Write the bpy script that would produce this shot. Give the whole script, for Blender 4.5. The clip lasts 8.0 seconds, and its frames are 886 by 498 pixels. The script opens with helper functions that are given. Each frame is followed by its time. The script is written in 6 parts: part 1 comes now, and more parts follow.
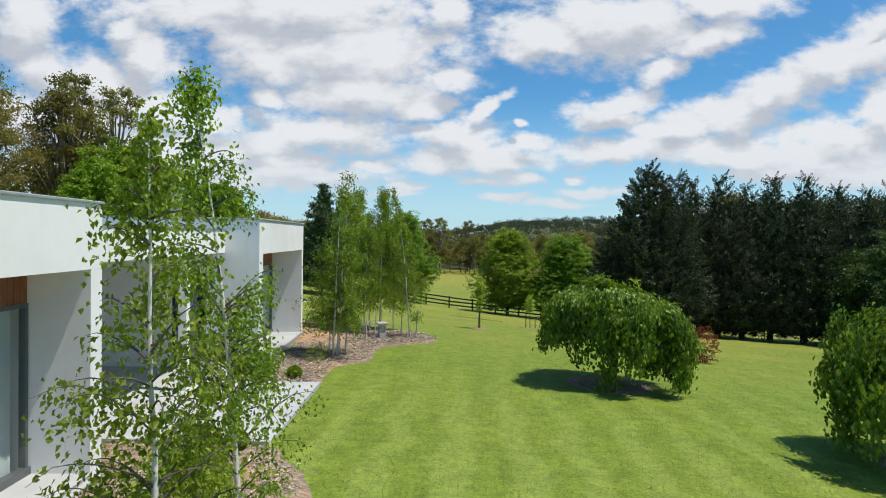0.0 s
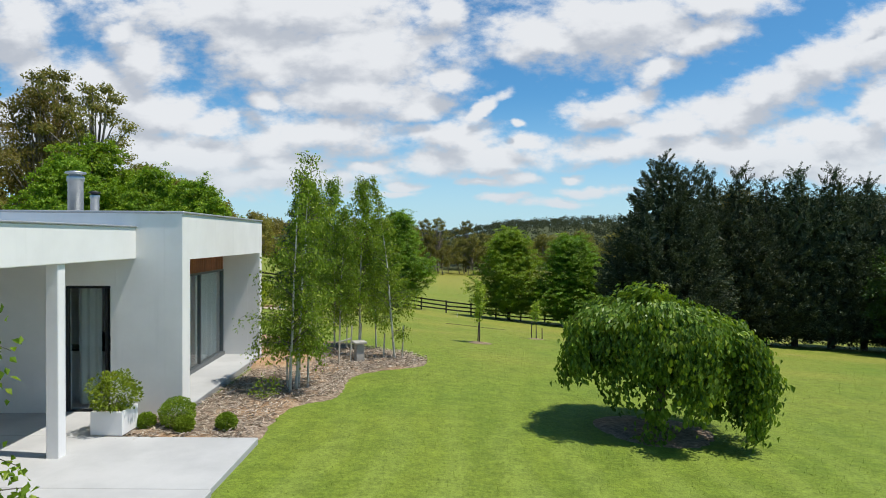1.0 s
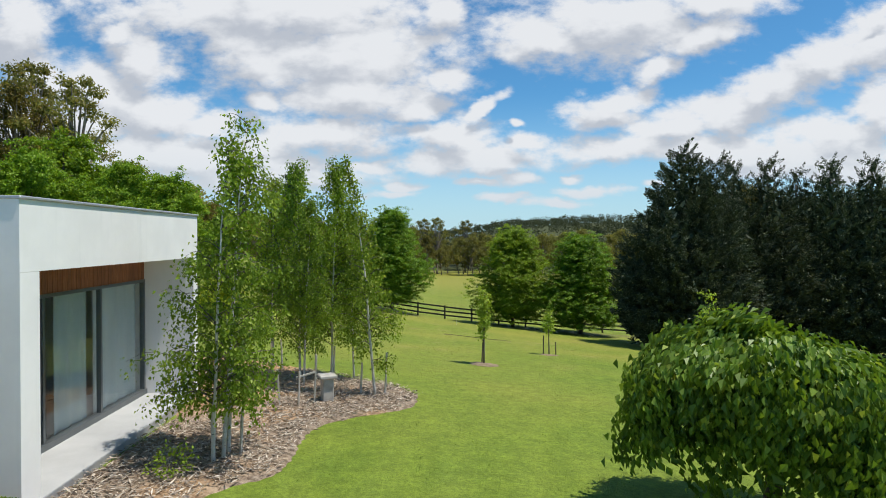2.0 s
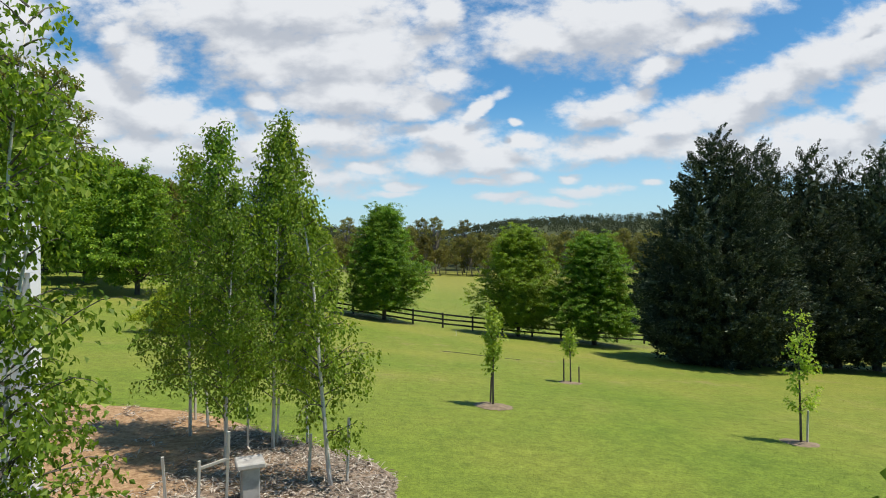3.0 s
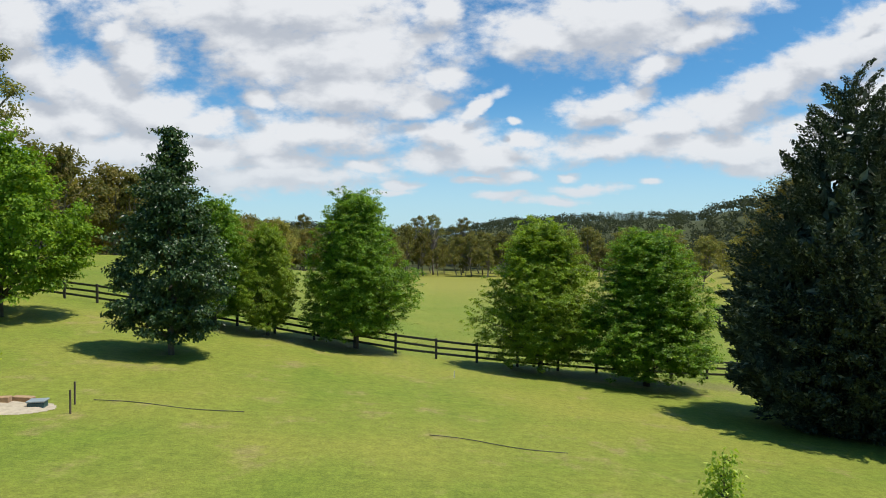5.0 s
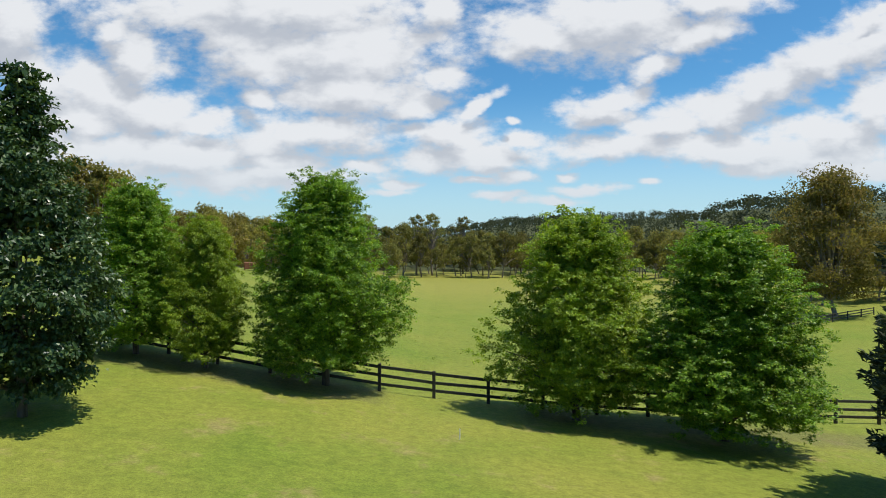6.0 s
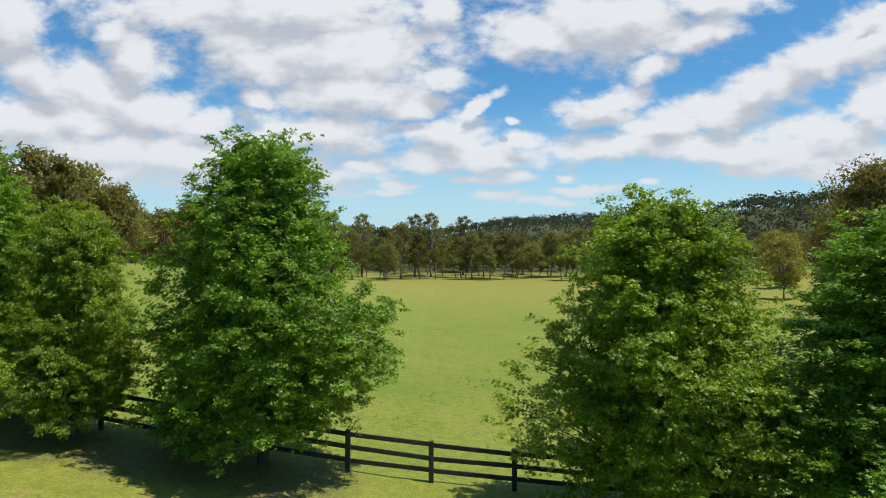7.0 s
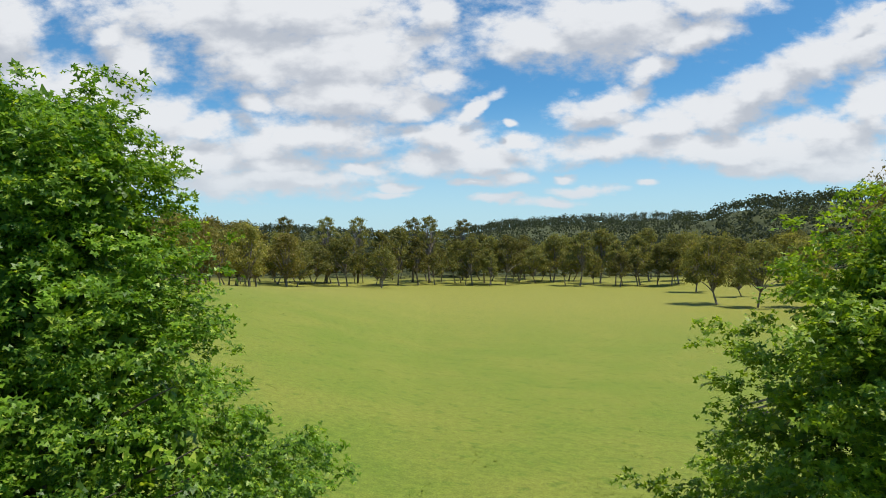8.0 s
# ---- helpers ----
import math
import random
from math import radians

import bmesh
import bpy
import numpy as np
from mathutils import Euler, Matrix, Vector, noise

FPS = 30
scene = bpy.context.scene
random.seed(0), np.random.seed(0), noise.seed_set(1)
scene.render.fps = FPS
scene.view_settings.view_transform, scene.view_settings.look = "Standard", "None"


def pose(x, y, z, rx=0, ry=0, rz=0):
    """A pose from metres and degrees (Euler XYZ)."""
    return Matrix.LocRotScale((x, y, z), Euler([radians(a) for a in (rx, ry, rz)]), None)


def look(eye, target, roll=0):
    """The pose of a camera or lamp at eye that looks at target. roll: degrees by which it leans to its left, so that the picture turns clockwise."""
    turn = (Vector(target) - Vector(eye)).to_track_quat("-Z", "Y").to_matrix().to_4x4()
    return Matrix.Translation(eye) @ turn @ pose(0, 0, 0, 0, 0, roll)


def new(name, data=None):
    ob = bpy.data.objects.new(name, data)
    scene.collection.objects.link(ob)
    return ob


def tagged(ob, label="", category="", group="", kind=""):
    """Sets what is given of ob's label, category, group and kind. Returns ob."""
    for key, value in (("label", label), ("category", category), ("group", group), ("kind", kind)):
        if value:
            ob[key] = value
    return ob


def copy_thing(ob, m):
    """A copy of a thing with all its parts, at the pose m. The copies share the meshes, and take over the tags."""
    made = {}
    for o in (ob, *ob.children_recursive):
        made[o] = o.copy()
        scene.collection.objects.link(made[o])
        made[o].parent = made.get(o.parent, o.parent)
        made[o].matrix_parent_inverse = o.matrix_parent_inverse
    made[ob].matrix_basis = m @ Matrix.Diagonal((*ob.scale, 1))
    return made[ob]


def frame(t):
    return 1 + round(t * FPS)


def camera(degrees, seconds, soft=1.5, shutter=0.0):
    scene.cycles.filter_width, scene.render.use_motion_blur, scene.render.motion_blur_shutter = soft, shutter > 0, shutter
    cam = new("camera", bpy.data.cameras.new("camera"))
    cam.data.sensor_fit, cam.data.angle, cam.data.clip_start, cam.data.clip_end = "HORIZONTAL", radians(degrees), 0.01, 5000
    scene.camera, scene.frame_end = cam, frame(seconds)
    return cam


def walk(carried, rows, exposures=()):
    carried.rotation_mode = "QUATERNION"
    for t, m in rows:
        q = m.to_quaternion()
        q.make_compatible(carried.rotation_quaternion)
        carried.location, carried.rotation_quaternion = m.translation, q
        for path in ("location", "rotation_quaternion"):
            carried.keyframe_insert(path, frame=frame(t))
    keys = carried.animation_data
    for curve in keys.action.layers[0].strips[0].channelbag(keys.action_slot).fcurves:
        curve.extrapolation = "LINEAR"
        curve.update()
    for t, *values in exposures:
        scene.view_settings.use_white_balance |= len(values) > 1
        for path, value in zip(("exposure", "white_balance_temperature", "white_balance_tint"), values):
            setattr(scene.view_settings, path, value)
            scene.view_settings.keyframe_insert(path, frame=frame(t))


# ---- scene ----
# ---------------------------------------------------------------- camera
cam = camera(72.0, 8.0, soft=1.0)
PATH = [
    (0.0, (0.69, 1.18, 3.600), (0.680, 3.18, 3.563), 0.9),
    (0.5, (0.80, 3.27, 3.560), (0.795, 5.27, 3.525), 0.6),
    (1.0, (0.90, 5.37, 3.545), (0.895, 7.37, 3.510), 0.4),
    (1.5, (0.96, 7.52, 3.520), (0.955, 9.52, 3.485), 0.3),
    (3.0, (1.06, 15.05, 3.560), (1.062, 17.05, 3.524), 0.1),
    (3.5, (1.16, 17.79, 3.540), (1.162, 19.79, 3.503), 0.2),
    (4.0, (1.26, 20.65, 3.590), (1.266, 22.65, 3.551), 0.2),
    (4.5, (1.36, 23.90, 3.580), (1.366, 25.90, 3.540), 0.2),
    (6.0, (1.34, 36.75, 3.480), (1.350, 38.75, 3.439), 0.2),
    (6.5, (1.30, 41.31, 3.410), (1.312, 43.31, 3.370), 0.2),
    (7.0, (1.30, 45.85, 3.420), (1.313, 47.85, 3.380), 0.2),
    (7.5, (1.33, 50.42, 3.680), (1.344, 52.42, 3.643), 0.0),
    (8.0, (1.46, 54.85, 4.200), (1.476, 56.85, 4.167), -0.2),
]
walk(cam, [(t, look(eye, target, roll)) for t, eye, target, roll in PATH], exposures=[(0.0, 0.0)])

# ---------------------------------------------------------------- sun
TO_SUN = Vector((0.40, -0.05, 1.0)).normalized()
sun_data = bpy.data.lights.new("sun", "SUN")
sun_data.energy, sun_data.angle, sun_data.color = 5.2, radians(0.55), (1.0, 0.955, 0.88)
sun = new("sun", sun_data)
sun.matrix_world = look(TO_SUN * 200, (0, 0, 0))


# ---------------------------------------------------------------- node helpers
class Nodes:
    """Short hand for building node trees."""

    def __init__(self, tree):
        self.tree = tree

    def add(self, kind, operation="", use_clamp=False, data_type="", interpolation_type="", vector_type="", blend_type="", sky_type="", node_tree=None):
        node = self.tree.nodes.new(kind)
        if operation:
            node.operation = operation
        if use_clamp:
            node.use_clamp = True
        if data_type:
            node.data_type = data_type
        if interpolation_type:
            node.interpolation_type = interpolation_type
        if vector_type:
            node.vector_type = vector_type
        if blend_type:
            node.blend_type = blend_type
        if sky_type:
            node.sky_type = sky_type
        if node_tree:
            node.node_tree = node_tree
        return node

    def plug(self, socket, value):
        if isinstance(value, bpy.types.NodeSocket):
            self.tree.links.new(value, socket)
        elif value is not None:
            socket.default_value = value

    def math(self, op, a, b=None, c=None, clamp=False):
        node = self.add("ShaderNodeMath", operation=op, use_clamp=clamp)
        for k, v in enumerate((a, b, c)):
            self.plug(node.inputs[k], v)
        return node.outputs[0]

    def vmath(self, op, a, b=None):
        node = self.add("ShaderNodeVectorMath", operation=op)
        self.plug(node.inputs[0], a)
        self.plug(node.inputs[1], b)
        return node.outputs["Value"] if op in ("DOT_PRODUCT", "LENGTH") else node.outputs[0]

    def ramp(self, x, a, b, lo=0.0, hi=1.0):
        node = self.add("ShaderNodeMapRange", interpolation_type="SMOOTHSTEP")
        for k, v in enumerate((x, a, b, lo, hi)):
            self.plug(node.inputs[k], v)
        return node.outputs[0]

    def mix(self, f, a, b):
        node = self.add("ShaderNodeMix", data_type="RGBA")
        self.plug(node.inputs[0], f)
        self.plug(node.inputs[6], a)
        self.plug(node.inputs[7], b)
        return node.outputs[2]

    def noise(self, vec, scale, detail=4.0, rough=0.55, out=0, distort=0.0):
        node = self.add("ShaderNodeTexNoise")
        self.plug(node.inputs["Vector"], vec)
        node.inputs["Scale"].default_value = scale
        node.inputs["Detail"].default_value = detail
        node.inputs["Roughness"].default_value = rough
        node.inputs["Distortion"].default_value = distort
        return node.outputs[out]

    def split(self, vec):
        node = self.add("ShaderNodeSeparateXYZ")
        self.plug(node.inputs[0], vec)
        return node.outputs

    def join(self, x, y, z):
        node = self.add("ShaderNodeCombineXYZ")
        for k, v in enumerate((x, y, z)):
            self.plug(node.inputs[k], v)
        return node.outputs[0]


# ---------------------------------------------------------------- sky with cumulus clouds
def cloud_field():
    """A node group: how deep in a cloud a place of the sky lies. Its input is (across, up) as tangents from straight ahead."""
    tree = bpy.data.node_groups.new("cloud_field", "ShaderNodeTree")
    tree.interface.new_socket("place", in_out="INPUT", socket_type="NodeSocketVector")
    tree.interface.new_socket("depth", in_out="OUTPUT", socket_type="NodeSocketFloat")
    n = Nodes(tree)
    place = n.add("NodeGroupInput").outputs[0]
    total = None

    def puff(u, v, a, b, turn=0.0):
        nonlocal total
        m = n.add("ShaderNodeMapping", vector_type="TEXTURE")
        n.plug(m.inputs[0], place)
        m.inputs[1].default_value = (u, v, 0)
        m.inputs[2].default_value = (0, 0, radians(turn))
        m.inputs[3].default_value = (a * 1.18, b * 1.18, 1)
        r2 = n.vmath("DOT_PRODUCT", m.outputs[0], m.outputs[0])
        total = r2 if total is None else n.math("SMOOTH_MIN", total, r2, 0.25)

    # the great cloud ahead
    puff(-0.282, 0.367, 0.278, 0.057)
    puff(-0.171, 0.297, 0.185, 0.067)
    puff(-0.143, 0.241, 0.139, 0.044)
    puff(-0.305, 0.292, 0.088, 0.051, -25)
    puff(-0.008, 0.369, 0.039, 0.033)
    puff(0.006, 0.253, 0.039, 0.019)
    puff(-0.045, 0.215, 0.051, 0.017)
    puff(-0.198, 0.172, 0.130, 0.039)
    puff(-0.291, 0.153, 0.057, 0.030)
    puff(-0.263, 0.119, 0.088, 0.022)
    puff(-0.129, 0.114, 0.035, 0.013)
    # clouds to its left
    puff(-0.699, 0.339, 0.057, 0.065)
    puff(-0.639, 0.251, 0.079, 0.039, -30)
    puff(-0.671, 0.186, 0.102, 0.046)
    puff(-0.588, 0.200, 0.102, 0.042)
    puff(-0.495, 0.292, 0.051, 0.048, -15)
    puff(-0.530, 0.332, 0.032, 0.026)
    puff(-0.462, 0.200, 0.072, 0.039, -10)
    puff(-0.384, 0.184, 0.048, 0.019)
    puff(-0.297, 0.223, 0.032, 0.015, -8)
    puff(-0.551, 0.147, 0.139, 0.028)
    puff(-0.421, 0.126, 0.139, 0.030)
    puff(-0.588, 0.102, 0.148, 0.024)
    puff(-0.440, 0.130, 0.190, 0.040)
    puff(-0.300, 0.095, 0.180, 0.022)
    puff(-0.560, 0.240, 0.110, 0.040, -20)
    # the row in the middle distance
    puff(0.010, 0.167, 0.070, 0.033)
    puff(0.061, 0.132, 0.116, 0.024)
    puff(-0.022, 0.121, 0.056, 0.017)
    puff(0.135, 0.162, 0.035, 0.015)
    puff(0.066, 0.217, 0.039, 0.009, 35)
    puff(0.119, 0.195, 0.012, 0.006)
    puff(0.117, 0.098, 0.032, 0.012)
    puff(0.057, 0.095, 0.026, 0.007)
    puff(-0.069, 0.080, 0.035, 0.009)
    puff(-0.087, 0.068, 0.037, 0.006)
    puff(0.098, 0.065, 0.035, 0.007)
    puff(0.182, 0.058, 0.042, 0.007)
    puff(0.214, 0.099, 0.017, 0.007)
    puff(0.242, 0.077, 0.051, 0.008)
    puff(0.339, 0.092, 0.022, 0.007)
    puff(-0.208, 0.091, 0.046, 0.009)
    # clouds to the right
    puff(0.163, 0.325, 0.088, 0.037, -5)
    puff(0.293, 0.351, 0.148, 0.057)
    puff(0.441, 0.390, 0.102, 0.032)
    puff(0.427, 0.332, 0.078, 0.023, 22)
    puff(0.353, 0.280, 0.046, 0.019, 20)
    puff(0.270, 0.223, 0.067, 0.024, 15)
    puff(0.256, 0.200, 0.057, 0.022)
    puff(0.705, 0.320, 0.079, 0.048, 22)
    puff(0.617, 0.290, 0.088, 0.037, 25)
    puff(0.520, 0.237, 0.093, 0.039, 28)
    puff(0.469, 0.204, 0.070, 0.033, 10)
    puff(0.376, 0.184, 0.083, 0.030, 15)
    puff(0.302, 0.147, 0.116, 0.022)
    puff(0.469, 0.147, 0.130, 0.028)
    puff(0.645, 0.178, 0.102, 0.024)
    puff(0.719, 0.214, 0.046, 0.056)
    puff(0.617, 0.147, 0.158, 0.032)
    puff(0.673, 0.114, 0.130, 0.022)
    puff(0.552, 0.119, 0.083, 0.017)
    puff(0.705, 0.369, 0.037, 0.009, 25)
    n.plug(n.add("NodeGroupOutput").inputs[0], n.math("SUBTRACT", 0.92, n.math("SQRT", n.math("MAXIMUM", total, 0.0))))
    return tree


def build_world():
    world = bpy.data.worlds.new("sky")
    scene.world = world
    world.use_nodes = True
    tree = world.node_tree
    tree.nodes.clear()
    n = Nodes(tree)
    way = n.add("ShaderNodeTexCoord").outputs["Generated"]
    dx, dy, dz = n.split(way)
    ahead = n.math("MAXIMUM", dy, 0.12)
    u, v = n.math("DIVIDE", dx, ahead), n.math("DIVIDE", dz, ahead)
    flat = n.join(u, v, 0.0)
    wide = n.join(u, n.math("MULTIPLY", v, 1.7), 0.0)
    warp = n.vmath("SUBTRACT", n.noise(wide, 9.0, 4.0, 0.55, out=1), (0.5, 0.5, 0.5))
    bent = n.vmath("ADD", flat, n.vmath("MULTIPLY", warp, (0.075, 0.050, 0.0)))
    group = cloud_field()

    def field(vec):
        node = n.add("ShaderNodeGroup", node_tree=group)
        n.plug(node.inputs[0], vec)
        return node.outputs[0]

    here = field(bent)
    above = field(n.vmath("ADD", bent, (0.012, 0.034, 0.0)))
    # overhead and behind, scattered clouds of the same kind
    high = n.math("MAXIMUM", dz, 0.06)
    over = n.join(n.math("DIVIDE", dx, high), n.math("DIVIDE", dy, high), 0.0)
    elsewhere = n.ramp(n.noise(over, 1.1, 3.0, 0.5), 0.50, 0.80, -1.0, 0.9)
    out = n.math("MAXIMUM", n.ramp(dy, 0.75, 0.35), n.ramp(v, 0.46, 0.62))
    out = n.math("MAXIMUM", out, n.ramp(n.math("ABSOLUTE", u), 0.95, 1.2))
    blend = n.add("ShaderNodeMix", data_type="FLOAT")
    n.plug(blend.inputs[0], out)
    n.plug(blend.inputs[2], n.math("MAXIMUM", here, -1.2))
    n.plug(blend.inputs[3], elsewhere)
    depth = blend.outputs[0]
    fine = n.math("SUBTRACT", n.noise(wide, 17.0, 9.0, 0.64), 0.5)
    broad = n.math("SUBTRACT", n.noise(wide, 5.0, 3.0, 0.5), 0.5)
    # rounded heads: the valleys between them are narrow and darker
    heads = n.math("MULTIPLY", n.math("ABSOLUTE", n.math("SUBTRACT", n.noise(wide, 15.0, 4.0, 0.5), 0.5)), 2.0)
    depth = n.math("ADD", depth, n.math("MULTIPLY", fine, 1.7))
    depth = n.math("ADD", depth, n.math("MULTIPLY", broad, 0.45))
    depth = n.math("ADD", depth, n.math("MULTIPLY", n.math("SUBTRACT", heads, 0.2), 0.55))
    cover = n.ramp(depth, -0.46, 0.36)
    # white tops, grey and bluish undersides
    under = n.math("SUBTRACT", above, here)
    under = n.math("ADD", under, n.math("MULTIPLY", n.math("SUBTRACT", n.noise(wide, 13.0, 6.0, 0.58), 0.5), 1.4))
    under = n.math("ADD", under, n.math("MULTIPLY", n.math("SUBTRACT", 0.22, heads), 0.6))
    under = n.math("ADD", under, n.math("MULTIPLY", n.math("SUBTRACT", n.noise(wide, 4.0, 3.0, 0.5), 0.5), 0.9))
    grey = n.ramp(under, -0.28, 0.52)
    white = n.mix(grey, (0.915, 0.935, 0.965, 1), (0.575, 0.615, 0.685, 1))
    white = n.mix(n.ramp(dz, 0.16, 0.02), white, (0.74, 0.81, 0.88, 1))
    sky = n.add("ShaderNodeTexSky", sky_type="NISHITA")
    sky.sun_disc = False
    sky.sun_elevation = math.asin(TO_SUN.z)
    sky.sun_rotation = math.atan2(TO_SUN.x, TO_SUN.y)
    sky.air_density, sky.dust_density, sky.ozone_density, sky.altitude = 1.0, 0.6, 2.5, 700
    clear, lit = n.add("ShaderNodeBackground"), n.add("ShaderNodeBackground")
    blue = n.add("ShaderNodeMix", data_type="RGBA", blend_type="MULTIPLY")
    blue.inputs[0].default_value = 1.0
    n.plug(blue.inputs[6], sky.outputs[0])
    blue.inputs[7].default_value = (0.56, 1.10, 1.32, 1)
    # paler towards the horizon
    pale = n.mix(n.ramp(dz, 0.24, 0.0, 0.0, 0.72), blue.outputs[2], (5.6, 7.5, 8.6, 1))
    n.plug(clear.inputs[0], pale)
    clear.inputs[1].default_value = 0.10
    n.plug(lit.inputs[0], white)
    lit.inputs[1].default_value = 0.89
    mixed = n.add("ShaderNodeMixShader")
    n.plug(mixed.inputs[0], n.math("MULTIPLY", cover, 0.97))
    n.plug(mixed.inputs[1], clear.outputs[0])
    n.plug(mixed.inputs[2], lit.outputs[0])
    n.plug(n.add("ShaderNodeOutputWorld").inputs[0], mixed.outputs[0])


build_world()


# ---------------------------------------------------------------- materials
def material(name):
    mat = bpy.data.materials.new(name)
    mat.use_nodes = True
    mat.node_tree.nodes.clear()
    n = Nodes(mat.node_tree)
    return mat, n


def finish(n, shader):
    n.plug(n.add("ShaderNodeOutputMaterial").inputs[0], shader)


def surface(n, color, rough=0.6, bump=None, strength=0.3, distance=0.02, metal=0.0, spec=0.5):
    b = n.add("ShaderNodeBsdfPrincipled")
    n.plug(b.inputs["Base Color"], color)
    n.plug(b.inputs["Roughness"], rough)
    b.inputs["Metallic"].default_value = metal
    b.inputs["Specular IOR Level"].default_value = spec
    if bump is not None:
        node = n.add("ShaderNodeBump")
        node.inputs["Strength"].default_value = strength
        node.inputs["Distance"].default_value = distance
        n.plug(node.inputs["Height"], bump)
        n.plug(b.inputs["Normal"], node.outputs[0])
    return b.outputs[0]


def place_of(n):
    return n.add("ShaderNodeNewGeometry").outputs["Position"]


def rgb(r, g, b):
    return (r, g, b, 1.0)


def leaf_material(name, dark, light, tip=None, lucent=0.35, gloss=0.35, spec=0.35, tint=0.2, hue=0.02):
    """Leaves: each one a little different, shining a little, and letting light through."""
    mat, n = material(name)
    geo = n.add("ShaderNodeNewGeometry")
    each = geo.outputs["Random Per Island"]
    patch = n.noise(geo.outputs["Position"], 0.9, 2.0)
    f = n.math("ADD", n.math("MULTIPLY", each, 0.65), n.math("MULTIPLY", n.ramp(patch, 0.3, 0.7), 0.35))
    col = n.mix(f, rgb(*dark), rgb(*light))
    if tip:
        col = n.mix(n.ramp(each, 0.86, 0.97, 0.0, 0.75), col, rgb(*tip))
    own = n.add("ShaderNodeObjectInfo").outputs["Random"]
    hsv = n.add("ShaderNodeHueSaturation")
    n.plug(hsv.inputs["Hue"], n.math("ADD", 0.5, n.math("MULTIPLY", n.math("SUBTRACT", own, 0.5), hue)))
    n.plug(hsv.inputs["Value"], n.math("ADD", 1.0, n.math("MULTIPLY", n.math("SUBTRACT", own, 0.5), tint)))
    n.plug(hsv.inputs["Color"], col)
    col = hsv.outputs[0]
    face = surface(n, col, gloss, spec=spec)
    back = n.add("ShaderNodeBsdfTranslucent")
    warm = n.add("ShaderNodeMix", data_type="RGBA", blend_type="MULTIPLY")
    warm.inputs[0].default_value = 1.0
    n.plug(warm.inputs[6], col)
    n.plug(warm.inputs[7], rgb(1.5, 1.45, 0.55))
    n.plug(back.inputs[0], warm.outputs[2])
    m = n.add("ShaderNodeMixShader")
    m.inputs[0].default_value = lucent
    n.plug(m.inputs[1], face)
    n.plug(m.inputs[2], back.outputs[0])
    finish(n, m.outputs[0])
    return mat


def bark_material(name, a, b, scale=6.0, bands=False):
    mat, n = material(name)
    p = place_of(n)
    stretched = n.vmath("MULTIPLY", p, (1.0, 1.0, 6.0 if bands else 0.25))
    f = n.noise(stretched, scale, 6.0, 0.65)
    f = n.ramp(f, 0.60, 0.68) if bands else n.ramp(f, 0.3, 0.7)
    finish(n, surface(n, n.mix(f, rgb(*a), rgb(*b)), 0.85, n.noise(stretched, scale * 3, 4.0), 0.5, 0.01))
    return mat


